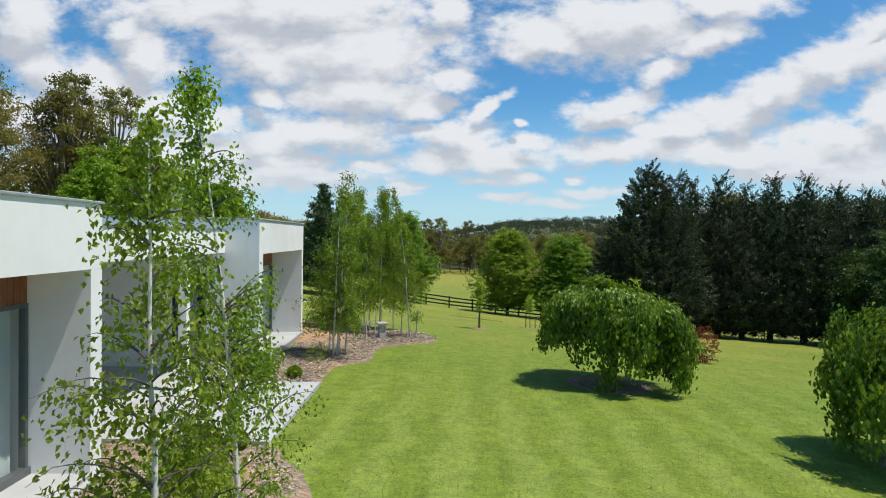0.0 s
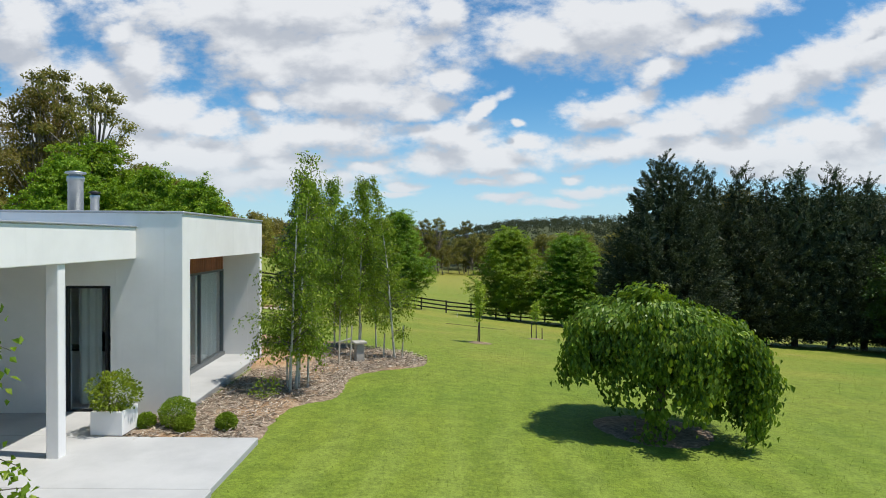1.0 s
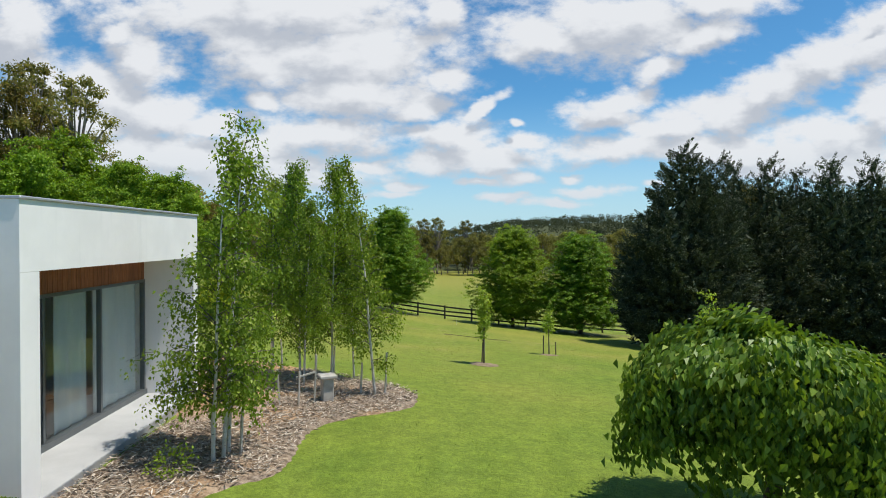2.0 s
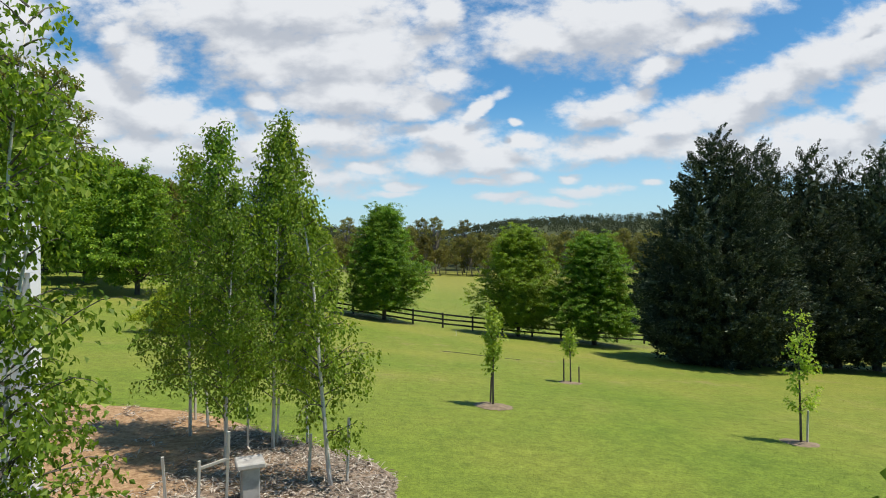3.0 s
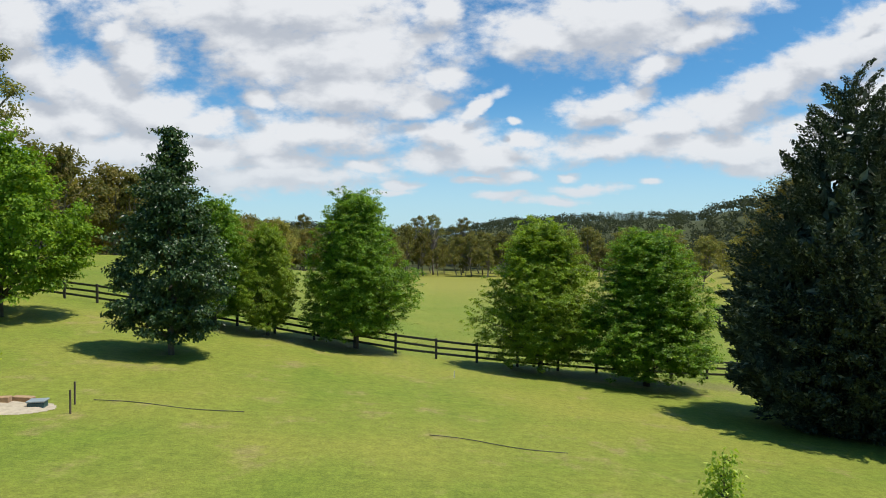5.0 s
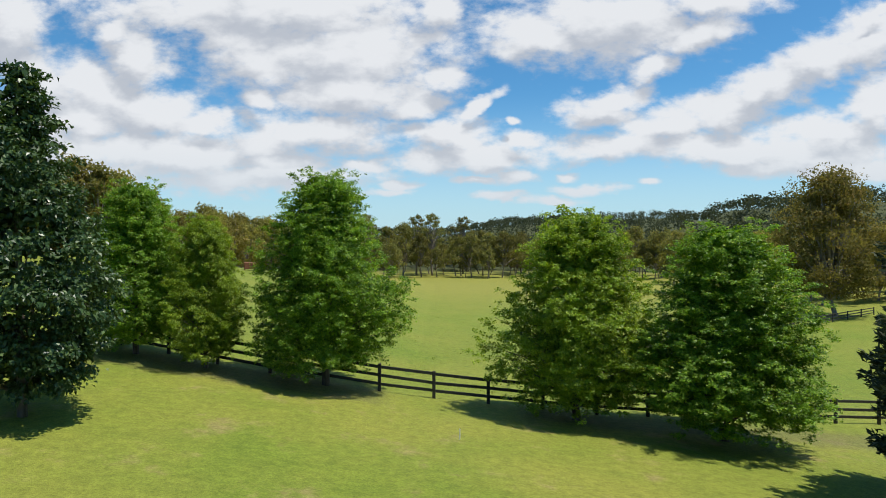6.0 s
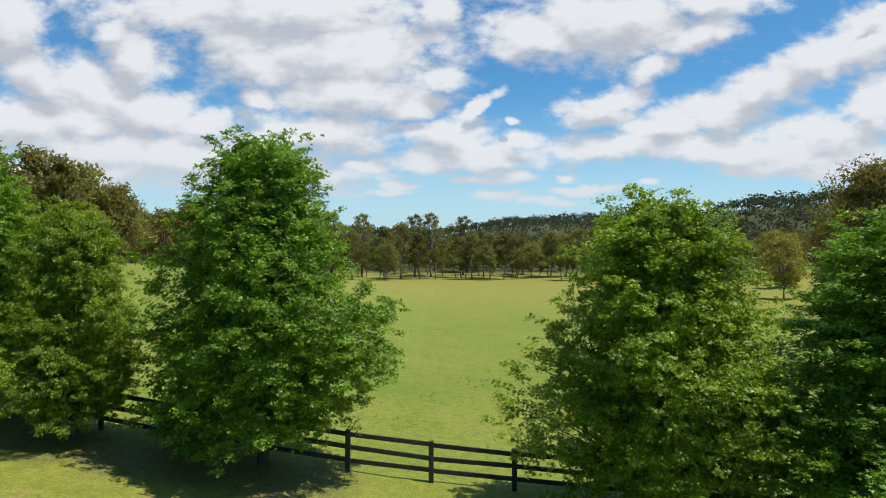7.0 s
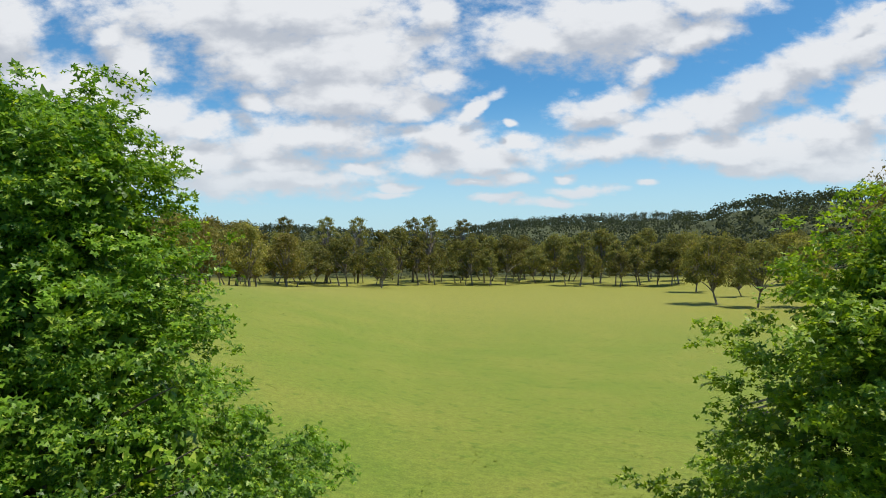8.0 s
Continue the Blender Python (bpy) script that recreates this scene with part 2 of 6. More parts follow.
def grass_material():
    mat, n = material("mown_grass")
    p = place_of(n)
    x, y, z = n.split(p)
    flat = n.join(x, y, 0.0)
    broad = n.noise(flat, 0.11, 4.0, 0.6)
    mid = n.noise(flat, 0.9, 4.0, 0.6)
    fine = n.noise(flat, 14.0, 5.0, 0.7)
    blades = n.noise(n.join(n.math("MULTIPLY", x, 1.0), n.math("MULTIPLY", y, 0.55), 0.0), 55.0, 3.0, 0.7)
    lush, dry, deep = rgb(0.160, 0.223, 0.024), rgb(0.266, 0.250, 0.046), rgb(0.100, 0.158, 0.018)
    tufty = n.noise(flat, 4.5, 4.0, 0.65)
    even = n.ramp(y, 60.0, 95.0)
    mottle = n.ramp(n.math("ADD", n.math("MULTIPLY", mid, 0.55), n.math("MULTIPLY", tufty, 0.45)), 0.30, 0.70)
    mottle = n.math("ADD", n.math("MULTIPLY", mottle, n.math("SUBTRACT", 1.0, n.math("MULTIPLY", even, 0.75))), n.math("MULTIPLY", even, 0.62))
    col = n.mix(mottle, deep, lush)
    # the lawn turns drier away from the house, and in patches
    away = n.ramp(n.math("ADD", y, n.math("MULTIPLY", n.math("SUBTRACT", broad, 0.5), 40.0)), 12.0, 48.0)
    paddock = n.ramp(y, 62.0, 64.0)
    dryness = n.math("MULTIPLY", n.ramp(broad, 0.16, 0.80), n.math("ADD", 0.16, n.math("MULTIPLY", away, 0.70)))
    dryness = n.math("MULTIPLY", dryness, n.math("SUBTRACT", 1.0, n.math("MULTIPLY", paddock, n.ramp(y, 210.0, 70.0, 0.0, 0.28))))
    far_dry = n.ramp(n.math("ADD", y, n.math("MULTIPLY", broad, 60.0)), 90.0, 220.0)
    dryness = n.math("MAXIMUM", dryness, n.math("MULTIPLY", far_dry, 0.88))
    col = n.mix(dryness, col, dry)
    # darker tussocks in the paddock
    tuft = n.math("MULTIPLY", n.ramp(n.noise(flat, 1.1, 4.0, 0.65), 0.54, 0.66, 0.0, 0.62), n.ramp(y, 64.0, 70.0))
    col = n.mix(tuft, col, rgb(0.112, 0.168, 0.018))
    # mowing stripes near the house
    near = n.math("MULTIPLY", n.ramp(y, 24.0, 6.0), n.ramp(x, -3.0, -1.5))
    wob = n.math("MULTIPLY", n.math("SUBTRACT", n.noise(flat, 0.35, 2.0), 0.5), 1.6)
    phase = n.math("ADD", n.math("ADD", x, n.math("MULTIPLY", y, -0.05)), wob)
    stripe = n.math("SINE", n.math("MULTIPLY", phase, 5.6))
    col = n.mix(n.math("MULTIPLY", near, n.ramp(stripe, -0.5, 0.8, 0.0, 0.55)), col, rgb(0.235, 0.295, 0.060))
    # bare, trodden ground along the fence line and thin yellow scars
    scar = n.math("MULTIPLY", n.ramp(n.noise(flat, 0.45, 5.0, 0.7), 0.54, 0.70), n.ramp(y, 26.0, 44.0, 0.0, 0.75))
    scar = n.math("MULTIPLY", scar, n.ramp(y, 64.0, 61.0))
    col = n.mix(scar, col, rgb(0.27, 0.215, 0.085))
    # tree shade painted into the grass by the fence, with some brown soil tone
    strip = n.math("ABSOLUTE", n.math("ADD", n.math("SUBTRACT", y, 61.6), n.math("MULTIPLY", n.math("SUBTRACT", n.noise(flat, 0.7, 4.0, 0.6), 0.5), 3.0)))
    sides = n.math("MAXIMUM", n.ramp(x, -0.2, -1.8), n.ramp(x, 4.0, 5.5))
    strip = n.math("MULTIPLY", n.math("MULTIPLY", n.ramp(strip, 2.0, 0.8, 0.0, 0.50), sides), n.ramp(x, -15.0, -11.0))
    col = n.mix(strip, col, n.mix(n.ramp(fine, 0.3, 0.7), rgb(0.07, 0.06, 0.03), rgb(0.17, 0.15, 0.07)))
    # woodland floor in the distance
    wood = n.ramp(n.math("ADD", y, n.math("MULTIPLY", broad, 60.0)), 335.0, 400.0)
    col = n.mix(wood, col, rgb(0.075, 0.085, 0.032))
    hsv = n.add("ShaderNodeHueSaturation")
    n.plug(hsv.inputs["Value"], n.ramp(n.math("ADD", n.math("MULTIPLY", fine, 0.55), n.math("MULTIPLY", blades, 0.45)), 0.28, 0.72, 0.58, 1.42))
    n.plug(hsv.inputs["Color"], col)
    hsv2 = n.add("ShaderNodeHueSaturation")
    clump = n.math("MULTIPLY", n.math("SUBTRACT", n.noise(flat, 3.2, 5.0, 0.75), 0.5), n.ramp(y, 110.0, 70.0, 0.35, 1.0))
    n.plug(hsv2.inputs["Value"], n.math("ADD", n.ramp(y, 62.0, 78.0, 1.0, 0.93), n.math("MULTIPLY", clump, 1.3)))
    n.plug(hsv2.inputs["Color"], hsv.outputs[0])
    rel = n.math("ADD", fine, blades)
    finish(n, surface(n, hsv2.outputs[0], 0.8, rel, 0.55, 0.03, spec=0.15))
    return mat


def mulch_material():
    mat, n = material("bark_mulch")
    p = place_of(n)
    f = n.noise(p, 9.0, 7.0, 0.75)
    x, y, z = n.split(p)
    red = n.math("MULTIPLY", n.ramp(n.noise(p, 0.55, 3.0), 0.46, 0.66), 0.6)
    col = n.mix(n.ramp(f, 0.3, 0.72), rgb(0.12, 0.085, 0.060), rgb(0.44, 0.345, 0.255))
    fresh = n.math("MULTIPLY", n.ramp(n.math("ADD", x, n.math("MULTIPLY", n.noise(p, 0.8, 3.0), 1.2)), -2.1, -2.9), n.ramp(y, 21.5, 23.0))
    col = n.mix(n.math("MAXIMUM", red, n.math("MULTIPLY", fresh, 0.9)), col, n.mix(n.ramp(f, 0.3, 0.72), rgb(0.27, 0.150, 0.07), rgb(0.56, 0.36, 0.19)))
    finish(n, surface(n, col, 0.95, f, 0.9, 0.05, spec=0.1))
    return mat


def chips_material():
    mat, n = material("wood_chips")
    each = n.add("ShaderNodeNewGeometry").outputs["Random Per Island"]
    col = n.mix(each, rgb(0.17, 0.12, 0.08), rgb(0.62, 0.54, 0.44))
    finish(n, surface(n, col, 0.9, spec=0.1))
    return mat


def render_material():
    mat, n = material("white_render")
    p = place_of(n)
    f = n.noise(p, 1.3, 5.0, 0.6)
    g = n.noise(p, 60.0, 4.0, 0.6)
    col = n.mix(n.ramp(f, 0.3, 0.7), rgb(0.785, 0.765, 0.74), rgb(0.84, 0.82, 0.795))
    # faint rain streaks
    s = n.noise(n.vmath("MULTIPLY", p, (3.0, 3.0, 0.22)), 2.0, 5.0, 0.6)
    col = n.mix(n.ramp(s, 0.55, 0.8, 0.0, 0.22), col, rgb(0.60, 0.60, 0.58))
    finish(n, surface(n, col, 0.9, g, 0.12, 0.004, spec=0.2))
    return mat


def concrete_material():
    mat, n = material("pale_concrete")
    p = place_of(n)
    f = n.noise(p, 0.8, 5.0, 0.6)
    g = n.noise(p, 40.0, 5.0, 0.7)
    col = n.mix(n.ramp(f, 0.3, 0.7), rgb(0.37, 0.37, 0.365), rgb(0.45, 0.45, 0.44))
    col = n.mix(n.ramp(g, 0.55, 0.75, 0.0, 0.3), col, rgb(0.25, 0.25, 0.24))
    finish(n, surface(n, col, 0.85, g, 0.15, 0.003, spec=0.25))
    return mat


def timber_material(name, a, b, along=(1.0, 1.0, 8.0), scale=5.0, rough=0.6):
    mat, n = material(name)
    p = place_of(n)
    f = n.noise(n.vmath("DIVIDE", p, along), scale * 6, 5.0, 0.65)
    own = n.add("ShaderNodeObjectInfo").outputs["Random"]
    col = n.mix(n.ramp(f, 0.3, 0.7), rgb(*a), rgb(*b))
    hsv = n.add("ShaderNodeHueSaturation")
    n.plug(hsv.inputs["Value"], n.math("ADD", 0.8, n.math("MULTIPLY", own, 0.4)))
    n.plug(hsv.inputs["Color"], col)
    finish(n, surface(n, hsv.outputs[0], rough, f, 0.3, 0.004))
    return mat


def plain_material(name, col, rough=0.5, metal=0.0, spec=0.5, vary=0.12):
    mat, n = material(name)
    f = n.noise(place_of(n), 7.0, 5.0, 0.6)
    dim = tuple(c * (1 - vary) for c in col)
    finish(n, surface(n, n.mix(n.ramp(f, 0.3, 0.7), rgb(*dim), rgb(*col)), rough, metal=metal, spec=spec))
    return mat


def glass_material():
    mat, n = material("window_glass")
    clear, shine = n.add("ShaderNodeBsdfTransparent"), n.add("ShaderNodeBsdfGlossy")
    clear.inputs[0].default_value = rgb(0.97, 0.985, 0.98)
    shine.inputs["Roughness"].default_value = 0.01
    edge = n.add("ShaderNodeLayerWeight").outputs["Facing"]
    m = n.add("ShaderNodeMixShader")
    n.plug(m.inputs[0], n.math("ADD", n.math("MULTIPLY", n.math("POWER", edge, 5.0), 0.9), 0.05, clamp=True))
    n.plug(m.inputs[1], clear.outputs[0])
    n.plug(m.inputs[2], shine.outputs[0])
    finish(n, m.outputs[0])
    return mat


GRASS, MULCH, CHIPS = grass_material(), mulch_material(), chips_material()
RENDERED, CONCRETE, GLASS = render_material(), concrete_material(), glass_material()
CEDAR = timber_material("oiled_cedar", (0.20, 0.060, 0.022), (0.36, 0.125, 0.048))
FENCE_DARK = timber_material("dark_fence_timber", (0.018, 0.016, 0.014), (0.055, 0.048, 0.042), (8.0, 1.0, 1.0), rough=0.75)
STAKE_WOOD = timber_material("pale_stake_timber", (0.42, 0.37, 0.30), (0.62, 0.57, 0.49), rough=0.8)
STAKE_DARK = timber_material("weathered_stake_timber", (0.07, 0.05, 0.035), (0.17, 0.125, 0.085), rough=0.85)
FRAME = plain_material("grey_aluminium", (0.16, 0.175, 0.18), 0.4, 0.6)
CAP = plain_material("zinc_capping", (0.42, 0.43, 0.44), 0.45, 0.4)
STEEL = plain_material("galvanised_steel", (0.50, 0.52, 0.53), 0.38, 0.7)
BLACK = plain_material("black_metal", (0.02, 0.02, 0.022), 0.5, 0.2)
INSIDE = plain_material("pale_interior_paint", (0.74, 0.74, 0.72), 0.9, vary=0.05)
BOARDS = plain_material("pale_floor_tiles", (0.42, 0.41, 0.39), 0.4)
FABRIC = plain_material("pale_curtain_cloth", (0.50, 0.56, 0.54), 0.95, vary=0.08)
STONE = plain_material("pale_cast_stone", (0.46, 0.43, 0.38), 0.9, vary=0.3)
TEAL = plain_material("teal_plastic", (0.035, 0.085, 0.095), 0.45)
SAND = plain_material("pale_sandy_soil", (0.46, 0.39, 0.28), 0.95, vary=0.25)
BRICKISH = plain_material("tan_timber_block", (0.42, 0.27, 0.15), 0.85, vary=0.25)
WHITE_PLASTIC = plain_material("white_plastic", (0.75, 0.75, 0.73), 0.5)
HOSE = plain_material("dark_poly_pipe", (0.075, 0.075, 0.045), 0.7)
DIRT = plain_material("dry_brown_soil", (0.27, 0.195, 0.115), 0.95, vary=0.45)
BIRCH_BARK = bark_material("birch_bark", (0.60, 0.56, 0.50), (0.06, 0.05, 0.045), 7.0, bands=True)
GREY_BARK = bark_material("grey_brown_bark", (0.055, 0.043, 0.033), (0.15, 0.125, 0.10))
GUM_BARK = bark_material("gum_tree_bark", (0.10, 0.075, 0.06), (0.34, 0.29, 0.24), 2.0)
BIRCH_LEAF = leaf_material("birch_leaves", (0.080, 0.140, 0.016), (0.260, 0.370, 0.046), (0.46, 0.53, 0.12), 0.50, 0.45, 0.2)
AMBER_YELLOW = leaf_material("yellowing_liquidambar_leaves", (0.056, 0.112, 0.009), (0.330, 0.460, 0.034), (0.60, 0.62, 0.10), 0.42, 0.42, 0.28, 0.08, 0.006)
AMBER_LEAF = leaf_material("liquidambar_leaves", (0.034, 0.090, 0.009), (0.255, 0.425, 0.032), (0.50, 0.58, 0.09), 0.42, 0.42, 0.28, 0.08, 0.006)
MAPLE_LEAF = leaf_material("bright_maple_leaves", (0.064, 0.135, 0.010), (0.250, 0.385, 0.036), (0.40, 0.50, 0.06), 0.36, 0.45, 0.15)
DARK_LEAF = leaf_material("dark_pear_leaves", (0.018, 0.048, 0.014), (0.078, 0.135, 0.042), (0.16, 0.22, 0.08), 0.2, 0.36, 0.4)
MULBERRY_LEAF = leaf_material("mulberry_leaves", (0.038, 0.095, 0.012), (0.240, 0.385, 0.046), (0.40, 0.50, 0.09), 0.28, 0.45, 0.35)
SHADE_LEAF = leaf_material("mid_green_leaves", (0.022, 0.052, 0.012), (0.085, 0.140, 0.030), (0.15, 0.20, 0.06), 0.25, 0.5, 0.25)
CYPRESS_LEAF = leaf_material("cypress_sprays", (0.012, 0.021, 0.011), (0.106, 0.133, 0.076), (0.28, 0.30, 0.21), 0.10, 0.6, 0.15, 0.25)
GUM_LEAF = leaf_material("gum_leaves", (0.100, 0.108, 0.040), (0.260, 0.250, 0.092), (0.34, 0.26, 0.12), 0.42, 0.7, 0.08, tint=0.6)
BROWN_GUM_LEAF = leaf_material("olive_brown_gum_leaves", (0.110, 0.108, 0.040), (0.300, 0.262, 0.100), (0.38, 0.28, 0.14), 0.42, 0.8, 0.05, 0.3)
BANK_GUM_LEAF = leaf_material("olive_gum_leaves", (0.125, 0.124, 0.040), (0.330, 0.300, 0.102), (0.40, 0.31, 0.15), 0.44, 0.8, 0.05, 0.35)
FAR_LEAF = leaf_material("far_woodland", (0.054, 0.066, 0.050), (0.080, 0.092, 0.064), None, 0.3, 0.9, 0.0)
SAPLING_LEAF = leaf_material("sapling_leaves", (0.22, 0.31, 0.04), (0.46, 0.53, 0.10), (0.56, 0.60, 0.18), 0.46, 0.5, 0.2)
BOX_LEAF = leaf_material("box_hedge_leaves", (0.085, 0.145, 0.012), (0.29, 0.39, 0.034), (0.40, 0.49, 0.06), 0.3, 0.5, 0.2)
GOLD_LEAF = leaf_material("golden_shrub_leaves", (0.13, 0.18, 0.012), (0.48, 0.51, 0.036), (0.58, 0.58, 0.08), 0.34, 0.5, 0.2)
RED_LEAF = leaf_material("red_shrub_leaves", (0.10, 0.020, 0.012), (0.26, 0.065, 0.035), None, 0.35)
RUST = plain_material("rusty_steel", (0.24, 0.085, 0.04), 0.8, vary=0.3)


# ---------------------------------------------------------------- mesh helpers
from mathutils.geometry import delaunay_2d_cdt


def mesh_of(name, verts, tris=None, quads=None, mat=None, smooth=False):
    """A mesh from arrays of corners, triangles and quads."""
    verts = np.asarray(verts, dtype=np.float32).reshape(-1, 3)
    tris = np.zeros((0, 3), np.int32) if tris is None else np.asarray(tris, np.int32).reshape(-1, 3)
    quads = np.zeros((0, 4), np.int32) if quads is None else np.asarray(quads, np.int32).reshape(-1, 4)
    me = bpy.data.meshes.new(name)
    me.vertices.add(len(verts))
    me.vertices.foreach_set("co", verts.ravel())
    me.loops.add(len(tris) * 3 + len(quads) * 4)
    me.loops.foreach_set("vertex_index", np.concatenate([tris.ravel(), quads.ravel()]).astype(np.int32))
    me.polygons.add(len(tris) + len(quads))
    starts = np.concatenate([np.arange(len(tris)) * 3, len(tris) * 3 + np.arange(len(quads)) * 4]).astype(np.int32)
    me.polygons.foreach_set("loop_start", starts)
    me.polygons.foreach_set("use_smooth", np.full(len(starts), smooth, dtype=bool))
    if mat:
        me.materials.append(mat)
    me.update(calc_edges=True)
    me.validate()
    return me


class Shape:
    """Collects boxes, tubes and the like into one mesh."""

    def __init__(self):
        self.verts, self.quads, self.tris, self.count = [], [], [], 0

    def put(self, verts, quads=None, tris=None):
        verts = np.asarray(verts, float).reshape(-1, 3)
        if quads is not None:
            self.quads.append(np.asarray(quads, int).reshape(-1, 4) + self.count)
        if tris is not None:
            self.tris.append(np.asarray(tris, int).reshape(-1, 3) + self.count)
        self.verts.append(verts)
        self.count += len(verts)
        return self

    def box(self, lo, hi, edge=0.006, turn=None):
        """A box with chamfered edges."""
        bm = bmesh.new()
        bmesh.ops.create_cube(bm, size=1.0)
        lo, hi = Vector(lo), Vector(hi)
        for v in bm.verts:
            v.co = Vector([(a + b) / 2 + c * (b - a) for a, b, c in zip(lo, hi, v.co)])
        if edge > 0:
            bmesh.ops.bevel(bm, geom=bm.edges[:], offset=min(edge, min(hi - lo) * 0.3), segments=1, affect="EDGES")
        if turn is not None:
            bm.transform(turn)
        return self.bm(bm)

    def bm(self, bm):
        bm.verts.index_update()
        verts = [tuple(v.co) for v in bm.verts]
        quads = [[v.index for v in f.verts] for f in bm.faces if len(f.verts) == 4]
        tris = [[v.index for v in f.verts] for f in bm.faces if len(f.verts) == 3]
        self.put(verts, quads if quads else None, tris if tris else None)
        bm.free()
        return self

    def tube(self, points, radii, sides=7, cap=True):
        """A tapered round limb along points."""
        points = np.asarray(points, float)
        radii = np.broadcast_to(np.asarray(radii, float), (len(points),))
        go = np.gradient(points, axis=0)
        go /= np.linalg.norm(go, axis=1)[:, None] + 1e-9
        ref = np.array([1.0, 0.2, 0.1]) if abs(go[0][0]) < 0.8 else np.array([0.1, 1.0, 0.2])
        side = np.cross(go, ref)
        side /= np.linalg.norm(side, axis=1)[:, None] + 1e-9
        other = np.cross(go, side)
        a = np.linspace(0, 2 * np.pi, sides, endpoint=False)
        rings = points[:, None] + radii[:, None, None] * (np.cos(a)[None, :, None] * side[:, None] + np.sin(a)[None, :, None] * other[:, None])
        k = len(points)
        i, j = np.meshgrid(np.arange(k - 1), np.arange(sides), indexing="ij")
        jn = (j + 1) % sides
        quads = np.stack([i * sides + j, i * sides + jn, (i + 1) * sides + jn, (i + 1) * sides + j], -1).reshape(-1, 4)
        verts = rings.reshape(-1, 3)
        tris = None
        if cap:
            verts = np.vstack([verts, points[:1], points[-1:]])
            c0, c1, base = len(verts) - 2, len(verts) - 1, (k - 1) * sides
            s = np.arange(sides)
            tris = np.vstack([np.stack([np.full(sides, c0), (s + 1) % sides, s], -1), np.stack([np.full(sides, c1), base + s, base + (s + 1) % sides], -1)])
        return self.put(verts, quads, tris)

    def lathe(self, rings, sides=24):
        """A turned form: rings of (radius, height)."""
        return self.tube([(0, 0, h) for r, h in rings], [r for r, h in rings], sides)

    def mesh(self, name, mat, smooth=False):
        return mesh_of(name, np.vstack(self.verts), np.vstack(self.tris) if self.tris else None, np.vstack(self.quads) if self.quads else None, mat, smooth)


def part(name, me, parent=None, label="", at=None):
    """Links a mesh as one object, under a thing or a part."""
    ob = new(name, me)
    if parent is not None:
        ob.parent = parent
    if at is not None:
        ob.matrix_basis = at
    return tagged(ob, label=label)


def thing(name, label, category, at=None, group="", kind=""):
    """An empty that holds the parts of a thing."""
    ob = new(name)
    ob.empty_display_size = 0.2
    if at is not None:
        ob.matrix_basis = at
    return tagged(ob, label, category, group, kind)


def spot(x, y, size=1.0, turn=0.0, dz=0.0, girth=1.0):
    """A place on the ground, with a size, a turn about the upright and a share of the full width."""
    return Matrix.LocRotScale((x, y, height(x, y) + dz), Euler((0, 0, radians(turn))), (size * girth, size * girth, size))


# ---------------------------------------------------------------- ground
ALONG = [-60, 0, 15, 25, 30, 37, 45, 53, 63, 80, 120, 180, 270, 330]
FALL = [0.3, 0.05, -0.05, -0.25, -0.55, -1.15, -1.9, -2.6, -3.4, -4.4, -6.4, -8.9, -12.7, -14.0]
TILT_W = [0.0, 0.0, 0.0, 0.03, 0.05, 0.07, 0.09, 0.13, 0.165, 0.20, 0.27, 0.14, 0.0, 0.0]
TILT_E = [0.03, 0.03, 0.04, 0.07, 0.08, 0.09, 0.1, 0.1, 0.1, 0.09, 0.05, 0.03, 0.0, 0.0]
BEARING = [-1.0, -0.6, -0.3, -0.1, 0.0, 0.1, 0.2, 0.3, 0.4, 0.47, 0.6, 0.75, 1.0]
RISE = [0.056, 0.042, 0.024, 0.013, 0.013, 0.031, 0.035, 0.035, 0.039, 0.061, 0.070, 0.079, 0.074]


def heights(x, y):
    """The lie of the land: the lawn falls away from the house, the paddock goes on down, and hills close the view."""
    x, y = np.asarray(x, float), np.asarray(y, float)
    z = 0.0
    for d, w in ((-3.0, 0.2), (-1.0, 0.3), (1.0, 0.3), (3.0, 0.2)):
        yy = y + d
        tilt = np.where(x < 0, np.interp(yy, ALONG, TILT_W), np.interp(yy, ALONG, TILT_E))
        z = z + w * (np.interp(yy, ALONG, FALL) - tilt * 28 * np.tanh(x / 28))
    u = x / np.maximum(y, 60.0)
    crest = 520.0 + 430.0 * np.clip((0.47 - u) / 0.12, 0, 1)
    crest = np.where(u < -0.35, 950.0 - 350.0 * np.clip((-0.35 - u) / 0.3, 0, 1), crest)
    top = 3.5 + np.interp(u, BEARING, RISE) * crest - 11.0
    f = np.clip((y - 345.0) / (crest - 345.0), 0, 1)
    f = f * f * (3 - 2 * f)
    beyond = np.clip((y - crest) / 1500.0, 0, 1) * 25.0
    roll = 3.0 * np.sin(x * 0.013 + y * 0.008) * np.sin(y * 0.011 + 1.3) * np.clip((y - 340) / 200, 0, 1)
    bank = 3.0 * np.clip((-x - 50.0) / 60.0, 0, 1) * np.clip((y - 40) / 60, 0, 1) * np.clip((330 - y) / 60, 0, 1)
    bank = bank + 6.0 * np.clip((x - 75.0) / 60.0, 0, 1) * np.clip((y - 60) / 60, 0, 1) * np.clip((330 - y) / 60, 0, 1)
    return z * (1 - f) + f * top - beyond + roll + bank


def height(x, y):
    return float(heights(x, y))


